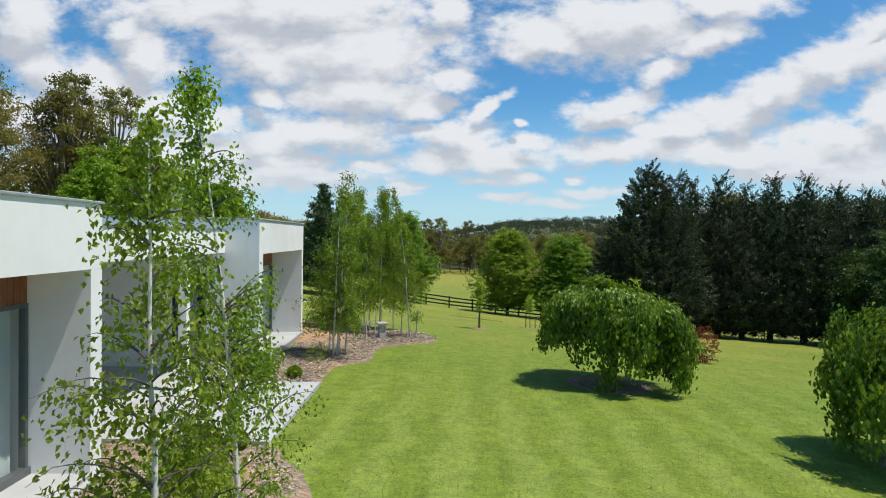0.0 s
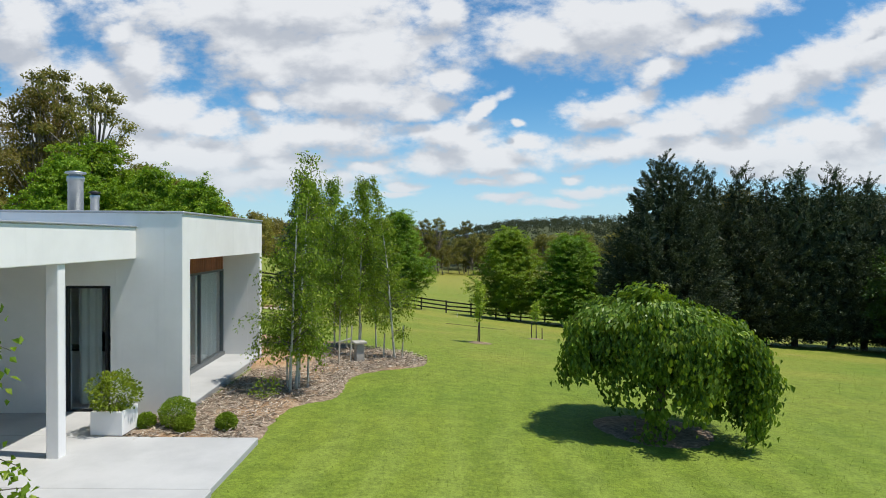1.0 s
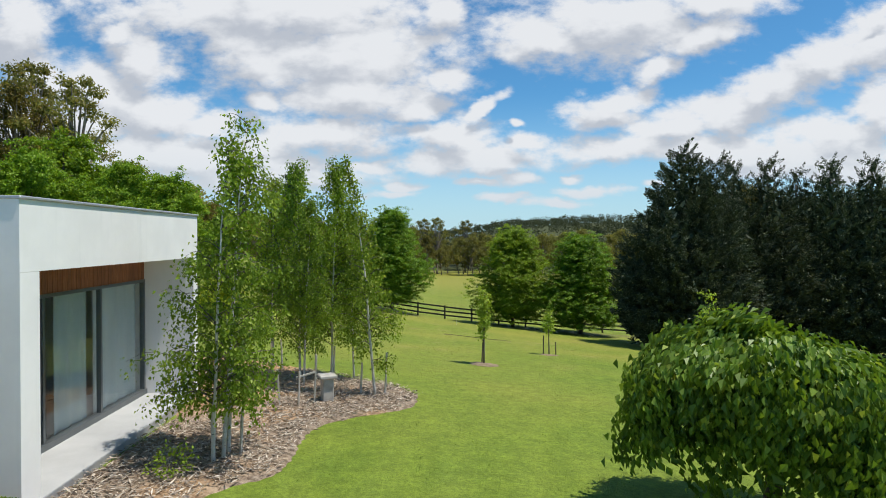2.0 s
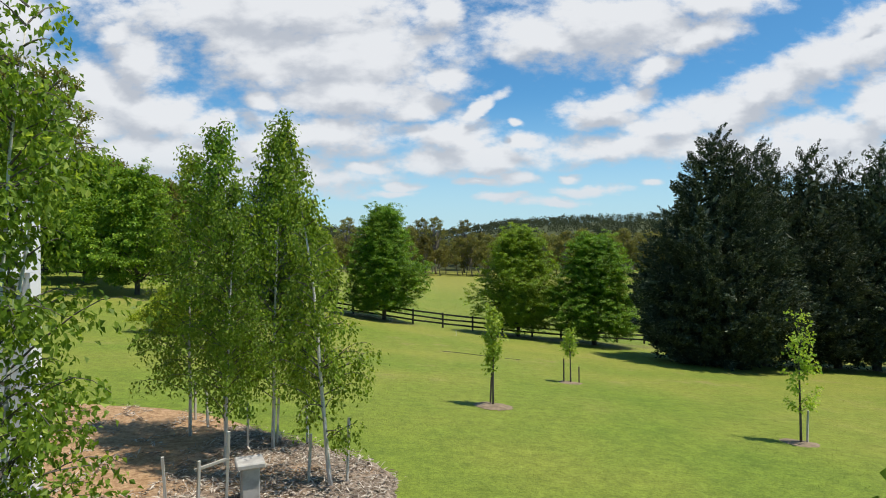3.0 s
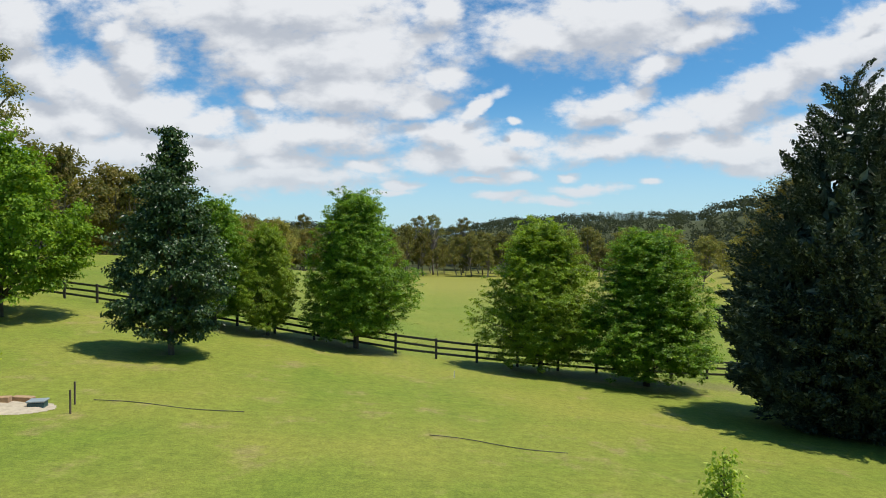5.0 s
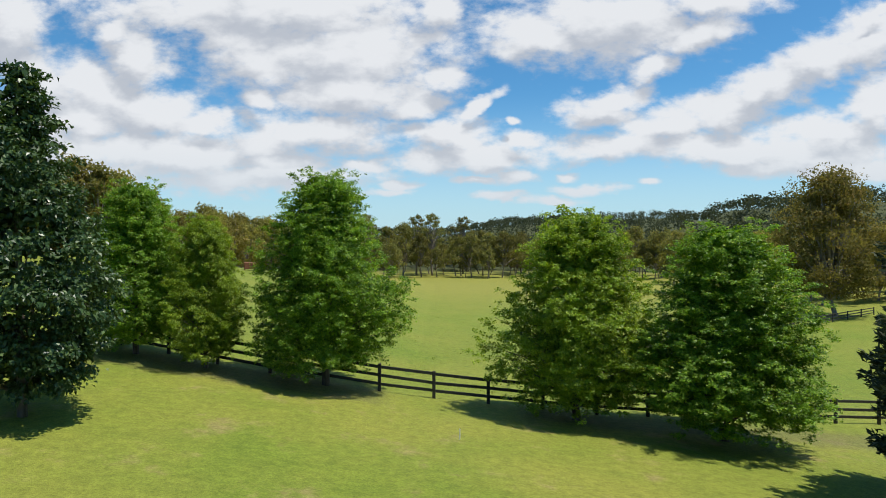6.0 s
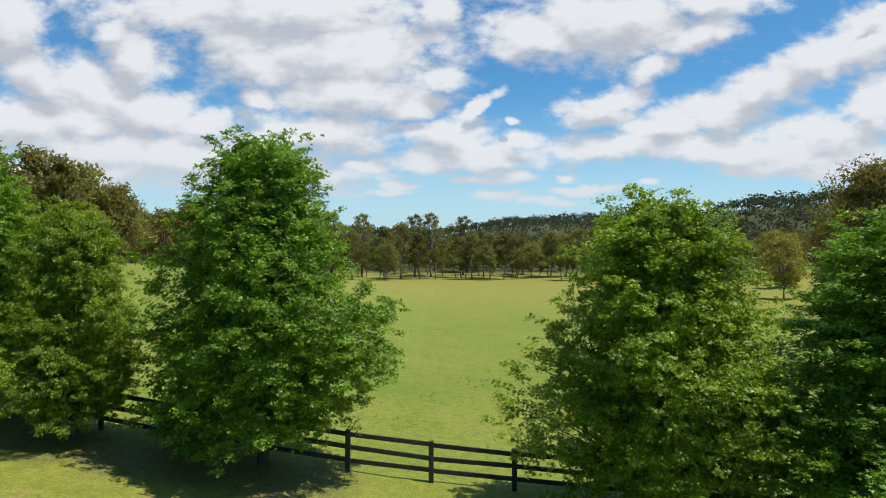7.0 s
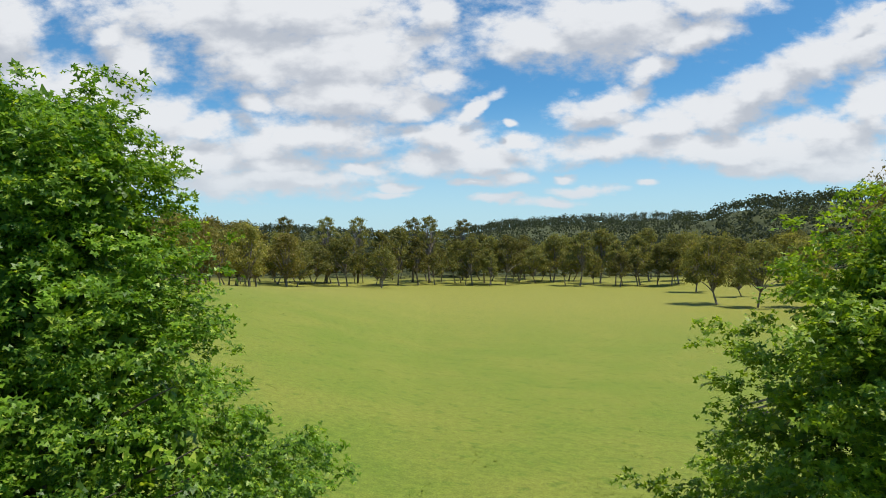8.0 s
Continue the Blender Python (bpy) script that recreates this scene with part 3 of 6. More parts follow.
def graded(lo, near0, near1, hi, fine, grow=1.09):
    """Grid lines: close together between near0 and near1, wider and wider outside."""
    mid = list(np.arange(near0, near1 + fine / 2, fine))
    step, v = fine, mid[-1]
    while v < hi:
        step *= grow
        v += step
        mid.append(v)
    step, v, low = fine, mid[0], []
    while v > lo:
        step *= grow
        v -= step
        low.append(v)
    return np.array(low[::-1] + mid)


def build_ground():
    xs, ys = graded(-2600, -24, 24, 2600, 0.6), graded(-400, -4, 66, 2600, 0.6, 1.07)
    gx, gy = np.meshgrid(xs, ys)
    gz = heights(gx, gy)
    w, h = len(xs), len(ys)
    i, j = np.meshgrid(np.arange(h - 1), np.arange(w - 1), indexing="ij")
    quads = np.stack([i * w + j, i * w + j + 1, (i + 1) * w + j + 1, (i + 1) * w + j], -1).reshape(-1, 4)
    # slight unevenness of a real lawn
    gz = gz + 0.025 * np.sin(gx * 0.9 + 0.3 * gy) * np.sin(gy * 0.7 - 0.2 * gx) * np.clip((gy - 8) / 20, 0, 1)
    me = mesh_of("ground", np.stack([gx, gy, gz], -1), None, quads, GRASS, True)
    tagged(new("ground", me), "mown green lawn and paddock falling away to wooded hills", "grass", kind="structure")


build_ground()


def bed_sheet(name, outline, mat, lift, label, category, rise=0.05, step=0.22):
    """A garden bed: a smooth closed outline, filled, a little proud of the lawn and ragged at its edge."""
    rng = np.random.default_rng(len(outline) * 7 + 3)
    pts = np.array(outline, float)
    k = len(pts)
    fine = []
    for a in range(k):
        p0, p1, p2, p3 = pts[a - 1], pts[a], pts[(a + 1) % k], pts[(a + 2) % k]
        for t in np.linspace(0, 1, 14, endpoint=False):
            fine.append(0.5 * (2 * p1 + (p2 - p0) * t + (2 * p0 - 5 * p1 + 4 * p2 - p3) * t * t + (3 * p1 - p0 - 3 * p2 + p3) * t ** 3))
    fine = np.array(fine) + rng.normal(0, 0.025, (len(fine), 2))
    x0, y0 = fine.min(0)
    x1, y1 = fine.max(0)
    gx, gy = np.meshgrid(np.arange(x0, x1, step), np.arange(y0, y1, step))
    cand = np.stack([gx.ravel(), gy.ravel()], -1) + rng.normal(0, step * 0.12, (gx.size, 2))
    inside = np.zeros(len(cand), bool)
    dist = np.full(len(cand), 9.0)
    for a in range(len(fine)):
        (ax, ay), (bx, by) = fine[a], fine[(a + 1) % len(fine)]
        cross = (ay > cand[:, 1]) != (by > cand[:, 1])
        inside ^= cross & (cand[:, 0] < (bx - ax) * (cand[:, 1] - ay) / (by - ay + 1e-12) + ax)
        d = np.array([bx - ax, by - ay])
        t = np.clip(((cand - fine[a]) @ d) / (d @ d + 1e-9), 0, 1)
        dist = np.minimum(dist, np.linalg.norm(cand - fine[a] - t[:, None] * d, axis=1))
    inner = cand[inside & (dist > step * 0.5)]
    deep = dist[inside & (dist > step * 0.5)]
    from_all = [Vector(p) for p in fine] + [Vector(p) for p in inner]
    edges = [(a, (a + 1) % len(fine)) for a in range(len(fine))]
    verts, _, faces, _, _, _ = delaunay_2d_cdt(from_all, edges, [], 1, 1e-5)
    xy = np.array([tuple(v) for v in verts])
    edge_d = np.array([np.min(np.linalg.norm(fine - p, axis=1)) for p in xy])
    z = heights(xy[:, 0], xy[:, 1]) + lift + rise * np.clip(edge_d / 0.3, 0, 1) + rng.normal(0, 0.008, len(xy))
    z = np.where(edge_d < 0.02, heights(xy[:, 0], xy[:, 1]) - 0.01, z)
    me = mesh_of(name, np.column_stack([xy, z]), [f for f in faces if len(f) == 3], None, mat, True)
    tagged(new(name, me), label, category, kind="structure")
    return inner, deep


# ---------------------------------------------------------------- house
BACK_X, TOP, LINTEL = -17.0, 4.00, 3.08
# the house stands a little askew to the walk, turned about the near corner of its far wing
CORNER, ASKEW = Vector((-4.30, 17.45, 0.0)), 2.5


def block(name, lo, hi, mat, parent, label="", edge=0.012):
    if name in ("wall", "soffit", "window_ledge"):
        edge = 0
    return part(name, Shape().box(lo, hi, edge).mesh(name, mat), parent, label)


def deep_window(house, GLASS_X, SILL, y0, y1, panes):
    """A window set back in a deep reveal, with a cedar panel over its head."""
    win = part("window", Shape().box((GLASS_X - 0.05, y0, SILL - 0.02), (GLASS_X + 0.09, y1, SILL + 0.10)).mesh("window", FRAME), house, "tall grey aluminium window set deep in the wall")
    head = LINTEL - 0.48
    part("window_frame", Shape().box((GLASS_X - 0.05, y0, head - 0.06), (GLASS_X + 0.05, y1, head), 0.004)
         .box((GLASS_X - 0.05, y0, SILL + 0.06), (GLASS_X + 0.05, y0 + 0.06, head - 0.06), 0.004)
         .box((GLASS_X - 0.05, y1 - 0.06, SILL + 0.06), (GLASS_X + 0.05, y1, head - 0.06), 0.004).mesh("window_frame", FRAME), win)
    marks = [y0 + 0.06 + (y1 - y0 - 0.12) * k / panes for k in range(panes + 1)]
    for a in marks[1:-1]:
        block("mullion", (GLASS_X - 0.045, a - 0.03, SILL + 0.06), (GLASS_X + 0.045, a + 0.03, head - 0.06), FRAME, win, edge=0.004)
    for a, b in zip(marks, marks[1:]):
        pane = block("pane", (GLASS_X - 0.006, a, SILL + 0.05), (GLASS_X + 0.006, b, head - 0.05), GLASS, win, edge=0)
        pane.visible_shadow = False
    # vertical cedar boards over the head
    count = max(1, round((y1 - y0) / 0.14))
    board = Shape().box((GLASS_X, 0.004, head), (GLASS_X + 0.03, (y1 - y0) / count - 0.004, LINTEL), 0.004).mesh("cedar_board", CEDAR)
    for k in range(count):
        part("cedar_board", board, house, "red-brown cedar board" if k == 0 else "", pose(0, y0 + (y1 - y0) * k / count, 0))
    return win


def build_house():
    house = thing("house", "low white rendered flat-roofed house with deep window reveals", "house",
                  Matrix.Translation(CORNER) @ Matrix.Rotation(radians(ASKEW), 4, "Z") @ Matrix.Translation(-CORNER))
    wing_a, wing_b = (17.45, 23.60), (-6.0, 10.00)
    # side walls of the two wings, each with one wide deep opening
    for (y0, y1), (o0, o1), WALL_X, GLASS_X, SILL in ((wing_a, (17.85, 23.36), -4.30, -5.40, 0.08), (wing_b, (5.2, 9.70), -4.62, -5.52, 0.20)):
        block("wall", (WALL_X - 0.34, y0, -0.25), (WALL_X, y1, SILL - 0.03), RENDERED, house)
        block("wall", (WALL_X - 0.34, y0, LINTEL), (WALL_X, y1, TOP), RENDERED, house)
        block("wall", (WALL_X - 0.34, y0, SILL - 0.028), (WALL_X, o0, LINTEL - 0.002), RENDERED, house)
        block("wall", (WALL_X - 0.34, o1, SILL - 0.028), (WALL_X, y1, LINTEL - 0.002), RENDERED, house)
        # reveal: cheeks, sill and soffit back to the glass
        inner = WALL_X - 0.342
        block("wall", (GLASS_X - 0.3, o1, -0.2), (inner, y1 - 0.003, TOP - 0.1), RENDERED, house)
        block("wall", (GLASS_X - 0.3, y0 + 0.003, -0.2), (inner, o0, TOP - 0.1), RENDERED, house)
        # ledge coloured darker than the wall, to cancel its stronger sunlight
        block("window_ledge", (GLASS_X - 0.06, o0, SILL - 0.026), (WALL_X + 0.012, o1, SILL - 0.004), CONCRETE, house, "pale window ledge, toned down to match the sunlit wall")
        block("soffit", (GLASS_X - 0.06, o0, LINTEL + 0.004), (inner, o1, LINTEL + 0.12), RENDERED, house)
        deep_window(house, GLASS_X, SILL, o0, o1, 3)
        # ends, back and roof deck of the wing
        ends = [(y1 - 0.30, y1 - 0.003)] if y0 > 10 else [(y0 + 0.003, y0 + 0.3), (y1 - 0.30, y1 - 0.003)]
        for e0, e1 in ends:
            block("wall", (BACK_X, e0, -0.25), (GLASS_X - 0.302, e1, TOP - 0.003), RENDERED, house)
        block("wall", (BACK_X - 0.3, y0, -0.25), (BACK_X - 0.002, y1, TOP - 0.003), RENDERED, house)
        block("roof", (BACK_X, y0 + 0.3, LINTEL + 0.3), (GLASS_X - 0.31, y1 - 0.31, LINTEL + 0.5), CAP, house, "pale grey roof deck behind the parapet")
        block("ceiling_lining", (BACK_X, y0 + 0.3, 2.72), (GLASS_X - 0.07, y1 - 0.31, 2.78), INSIDE, house)
        block("floor_slab", (BACK_X, y0 + 0.3, -0.1), (GLASS_X - 0.07, y1 - 0.31, 0.12 if y0 < 10 else 0.06), BOARDS, house)
        block("room_wall", (-10.2, y0 + 0.3, 0.121), (-10.05, y1 - 0.31, 2.719), INSIDE, house)
        # zinc capping, running round the parapet
        for lo, hi in (((WALL_X - 0.36, y0 - 0.02, TOP), (WALL_X + 0.03, y1 + 0.02, TOP + 0.045)),
                       ((BACK_X, y1 - 0.32, TOP), (WALL_X - 0.362, y1 + 0.02, TOP + 0.045)),
                       ((BACK_X, y0 - 0.02, TOP), (WALL_X - 0.362, y0 + 0.32, TOP + 0.045))):
            block("parapet_cap", lo, hi, CAP, house)
        # dark plinth strip where the render meets the bed
        block("plinth", (WALL_X - 0.01, y0 + 0.02, -0.3), (WALL_X + 0.018, y1 - 0.02, 0.07), CAP, house, "grey plinth strip")
    # front of the far wing, facing the terrace, with its glazed door
    ya, WALL_X = wing_a[0], -4.30
    d0, d1, dh = -6.62, -5.60, 2.56
    block("wall", (d1, ya, -0.25), (WALL_X - 0.342, ya + 0.3, TOP - 0.003), RENDERED, house)
    block("wall", (d0, ya, dh), (d1 - 0.002, ya + 0.3, TOP - 0.003), RENDERED, house)
    block("wall", (BACK_X, ya, -0.25), (d0 - 0.002, ya + 0.3, TOP - 0.003), RENDERED, house)
    door = part("glass_door", Shape().box((d0, ya + 0.10, dh - 0.06), (d1, ya + 0.18, dh), 0.004).box((d0, ya + 0.10, 0.06), (d0 + 0.05, ya + 0.18, dh - 0.06), 0.004)
                .box((d1 - 0.05, ya + 0.10, 0.06), (d1, ya + 0.18, dh - 0.06), 0.004).box((d0, ya + 0.10, 0.0), (d1, ya + 0.18, 0.06), 0.004)
                .box((d1 - 0.26, ya + 0.10, 0.06), (d1 - 0.2, ya + 0.18, dh - 0.06), 0.004).mesh("glass_door", BLACK), house, "glazed door in a black frame")
    for a, b in ((d0 + 0.05, d1 - 0.26), (d1 - 0.2, d1 - 0.05)):
        block("pane", (a, ya + 0.135, 0.06), (b, ya + 0.145, dh - 0.06), GLASS, door, edge=0).visible_shadow = False
    # the porch between the wings: fascia, soffit, post and glazed back wall
    block("fascia", (-5.42, 10.002, LINTEL + 0.02), (-5.20, ya - 0.002, 3.72), RENDERED, house, "white rendered porch fascia")
    block("fascia_cap", (-5.44, 10.002, 3.72), (-5.17, ya - 0.004, 3.75), CAP, house)
    block("soffit", (-8.9, 10.002, LINTEL + 0.03), (-5.422, ya - 0.002, LINTEL + 0.12), RENDERED, house)
    block("roof", (-17.0, 10.002, 3.45), (-5.44, ya - 0.002, 3.6), CAP, house)
    block("wall", (-9.2, 10.002, 2.5), (-8.95, ya - 0.002, LINTEL + 0.028), RENDERED, house)
    block("wall", (-9.2, 14.9, 0.0), (-8.95, ya - 0.002, 2.498), RENDERED, house)
    slider = part("sliding_door", Shape().box((-9.1, 10.1, 0.04), (-9.0, 14.88, 0.12), 0.004).box((-9.1, 10.1, 2.42), (-9.0, 14.88, 2.498), 0.004).mesh("sliding_door", FRAME), house, "wide glazed sliding door")
    for k in range(5):
        y = 10.1 + 4.72 * k / 4
        block("stile", (-9.09, y, 0.121), (-9.01, y + 0.06, 2.419), FRAME, slider, edge=0.004)
        if k < 4:
            block("pane", (-9.055, y + 0.06, 0.12), (-9.045, y + 1.18, 2.42), GLASS, slider, edge=0).visible_shadow = False
    block("porch_post", (-5.44, 14.90, 0.0), (-5.24, 15.10, LINTEL + 0.02), RENDERED, house, "square white porch post")
    # room behind the door and porch glazing
    block("room_wall", (-16.9, 13.4, 0.0), (-13.0, 13.5, 3.0), INSIDE, house)
    block("room_wall", (-13.2, 10.3, 0.0), (-13.05, ya, 3.0), INSIDE, house)
    # pale curtains behind the windows
    for y0, y1, x in ((18.0, 18.9, -5.52), (20.2, 21.3, -5.52), (21.45, 23.25, -5.52), (6.0, 9.6, -5.64)):
        ys = np.linspace(y0, y1, 40)
        wave = x + 0.025 * np.sin(ys * 15)
        v = np.concatenate([np.stack([wave, ys, np.full(40, 0.16)], -1), np.stack([wave, ys, np.full(40, 2.66)], -1)])
        q = [[k, k + 1, 41 + k, 40 + k] for k in range(39)]
        part("curtain", mesh_of("curtain", v, None, q, FABRIC, True), house, "pale grey curtain hanging behind the glass")
    xs = np.linspace(-6.56, -6.1, 40)
    wave = 17.9 + 0.025 * np.sin(xs * 40)
    v = np.concatenate([np.stack([xs, wave, np.full(40, 0.10)], -1), np.stack([xs, wave, np.full(40, 2.66)], -1)])
    part("curtain", mesh_of("curtain", v, None, [[k, k + 1, 41 + k, 40 + k] for k in range(39)], FABRIC, True), house, "pale grey curtain hanging behind the glass")


def build_sideboard():
    """A pale bench with a dark top just inside the glazed door, a black kettle-shaped vessel on it, and a curtain behind."""
    bench = thing("sideboard", "pale sideboard with a dark top inside the glazed door", "sideboard", pose(-6.75, 18.45, 0.06))
    part("body", Shape().box((-0.6, -0.25, 0), (0.55, 0.25, 1.05), 0.01).mesh("body", INSIDE), bench)
    part("top", Shape().box((-0.63, -0.28, 1.05), (0.58, 0.28, 1.10), 0.008).mesh("top", BLACK), bench, "dark top")
    for k in range(2):
        part("door", Shape().box((-0.58 + 0.57 * k, -0.27, 0.06), (-0.03 + 0.57 * k, -0.252, 1.0), 0.005).mesh("door", INSIDE), bench)
    pot = thing("black_vessel", "black rounded vessel standing on the sideboard", "vessel", pose(-6.55, 18.42, 1.16))
    part("body", Shape().lathe([(0.17, 0.0), (0.25, 0.06), (0.27, 0.16), (0.22, 0.27), (0.10, 0.33)], 20).mesh("body", BLACK, True), pot)
    part("lid", Shape().lathe([(0.11, 0.33), (0.09, 0.36), (0.03, 0.38), (0.03, 0.42)], 16).mesh("lid", BLACK, True), pot)


def build_flue(x, y, top, r, capped, label):
    s = Shape()
    rings = [(r, 3.3), (r, top - 0.12), (r * 1.12, top - 0.11), (r * 1.12, top - 0.02), (r * 1.02, top)]
    flue = thing("roof_flue", label, "flue pipe", pose(x, y, 0), "roof flues")
    part("pipe", s.lathe(rings, 20).mesh("pipe", STEEL, True), flue)
    part("flashing", Shape().lathe([(r * 1.9, 3.44), (r * 1.6, 3.6), (r * 1.15, 3.75)], 20).mesh("flashing", CAP, True), flue)
    part("cowl", Shape().lathe([(r * 0.8, top), (r * 0.8, top + 0.03), (r * 1.35, top + 0.05), (r * 1.35, top + 0.08), (r * 0.3, top + 0.11)], 20).mesh("cowl", BLACK if capped else STEEL, True), flue, "dark rain cowl" if capped else "")


def build_terrace():
    me = Shape().box((-9.0, 11.62, -0.25), (-2.30, 13.74, 0.045), 0.012).mesh("terrace", CONCRETE)
    slab = tagged(new("terrace", me), "smooth pale concrete terrace slab beside the house", "paving", kind="structure")
    part("slab", Shape().box((-9.0, 13.75, -0.25), (-2.33, 15.95, 0.045), 0.012).mesh("slab", CONCRETE), slab)
    part("porch_slab", Shape().box((-9.0, 15.952, -0.25), (-5.2, 17.44, 0.045), 0.012).mesh("porch_slab", CONCRETE), slab)
    part("porch_slab", Shape().box((-9.0, 10.01, -0.25), (-5.2, 11.618, 0.045), 0.012).mesh("porch_slab", CONCRETE), slab)


build_house()
build_sideboard()
build_flue(-6.75, 18.0, 4.78, 0.145, False, "tall galvanised steel flue standing on the flat roof")
build_flue(-8.65, 22.0, 4.66, 0.11, True, "short steel flue with a dark cowl on the flat roof")
build_terrace()
BED, BED_DEEP = bed_sheet("garden_bed", [(-5.0, 16.0), (-3.6, 15.98), (-2.42, 16.0), (-2.40, 17.3), (-2.26, 18.4), (-1.55, 19.35), (-1.55, 21.2), (-0.9, 22.3), (0.2, 23.3), (0.32, 24.8), (-0.5, 25.8), (-2.0, 26.8), (-4.0, 28.2),
                      (-6.3, 28.7), (-8.5, 28.0), (-8.8, 22.7), (-6.0, 22.4), (-4.6, 22.3), (-4.42, 21.5), (-4.42, 18.0), (-4.6, 17.55), (-5.15, 17.5), (-5.18, 16.6)], MULCH, 0.015, "bark mulch garden bed curving along the lawn", "garden bed")
BED2, BED2_DEEP = bed_sheet("garden_bed", [(-4.6, 11.58), (-2.35, 11.58), (-1.75, 10.9), (-1.15, 9.8), (-0.75, 8.2), (-0.7, 6.0), (-0.75, 3.0), (-1.0, -2.0), (-4.42, -2.0), (-4.42, 4.0), (-4.42, 9.5), (-5.15, 10.1), (-5.15, 11.5)], MULCH, 0.015,
                        "bark mulch garden bed between the house and lawn", "garden bed")


# ---------------------------------------------------------------- foliage
def unit(v):
    return v / (np.linalg.norm(v, axis=-1, keepdims=True) + 1e-9)


def leaf_mesh(name, base, way, face, length, width, mat, fold=0.18, droop=0.15, lobes=1):
    """Many leaves in one mesh: each a pointed blade folded along its rib, or a star of such blades."""
    base, way = np.asarray(base, float), unit(np.asarray(way, float))
    side = unit(np.cross(way, face))
    up = unit(np.cross(side, way))
    k = len(base)
    length = np.broadcast_to(np.asarray(length, float), (k,))[:, None]
    width = np.broadcast_to(np.asarray(width, float), (k,))[:, None]
    verts, tris = [base], []
    for j in range(lobes):
        turn = radians(62) * (j - (lobes - 1) / 2)
        w = way * math.cos(turn) + side * math.sin(turn)
        x = side * math.cos(turn) - way * math.sin(turn)
        far = length * (1.0 if abs(turn) < 0.1 else 0.82)
        mid = base + w * far * 0.45
        lift = up * width * fold
        tip = base + w * far - up * far * droop
        if lobes > 1:
            verts += [base + w * far * 0.2 + x * width / 2, tip, base + w * far * 0.2 - x * width / 2]
            tris += [[3 * j + 1, 3 * j + 2, 3 * j + 3]]
        else:
            verts += [mid + x * width / 2 + lift, tip, mid - x * width / 2 + lift]
            tris += [[0, 1, 2], [0, 2, 3]]
    each = len(verts)
    verts = np.stack(verts, 1).reshape(-1, 3)
    tris = (np.arange(k)[:, None, None] * each + np.array(tris)[None]).reshape(-1, 3)
    return mesh_of(name, verts, tris, None, mat, False)


def lumps(rng, count=9):
    """A smooth random factor over direction and height, for uneven outlines."""
    a, f, h, p = rng.normal(0, 1, count), rng.integers(1, 6, count), rng.uniform(1, 9, count), rng.uniform(0, 6.28, count)

    def factor(angle, t):
        v = sum(w * np.sin(m * angle + hh * t + q) for w, m, hh, q in zip(a, f, h, p))
        return v / np.sqrt(count / 2)

    return factor


def clumps(rng, centres, out, per, spread, length, width, flat=0.6, droop=0.5, level=0.9):
    """Leaves round each centre: place, direction and facing."""
    k = len(centres)
    off = rng.normal(0, 1, (k, per, 3)) * np.array([spread, spread, spread * flat])
    base = (centres[:, None] + off).reshape(-1, 3)
    o = np.repeat(out, per, 0)
    way = unit(o * 0.7 + rng.normal(0, 0.75, base.shape) + np.array([0, 0, -droop]))
    face = unit(np.array([0, 0, level]) + o * 0.45 + rng.normal(0, 0.45, base.shape))
    size = rng.uniform(0.65, 1.25, len(base))
    return base, way, face, length * size, width * size


def limb(rng, start, end, bend=0.12, n=6):
    t = np.linspace(0, 1, n)[:, None]
    start, end = np.asarray(start, float), np.asarray(end, float)
    span = np.linalg.norm(end - start)
    sway = np.cumsum(rng.normal(0, bend * span / n, (n, 3)), 0) * t
    up = np.array([0, 0, bend * span]) * np.sin(t * np.pi)
    return start + (end - start) * t + sway + up


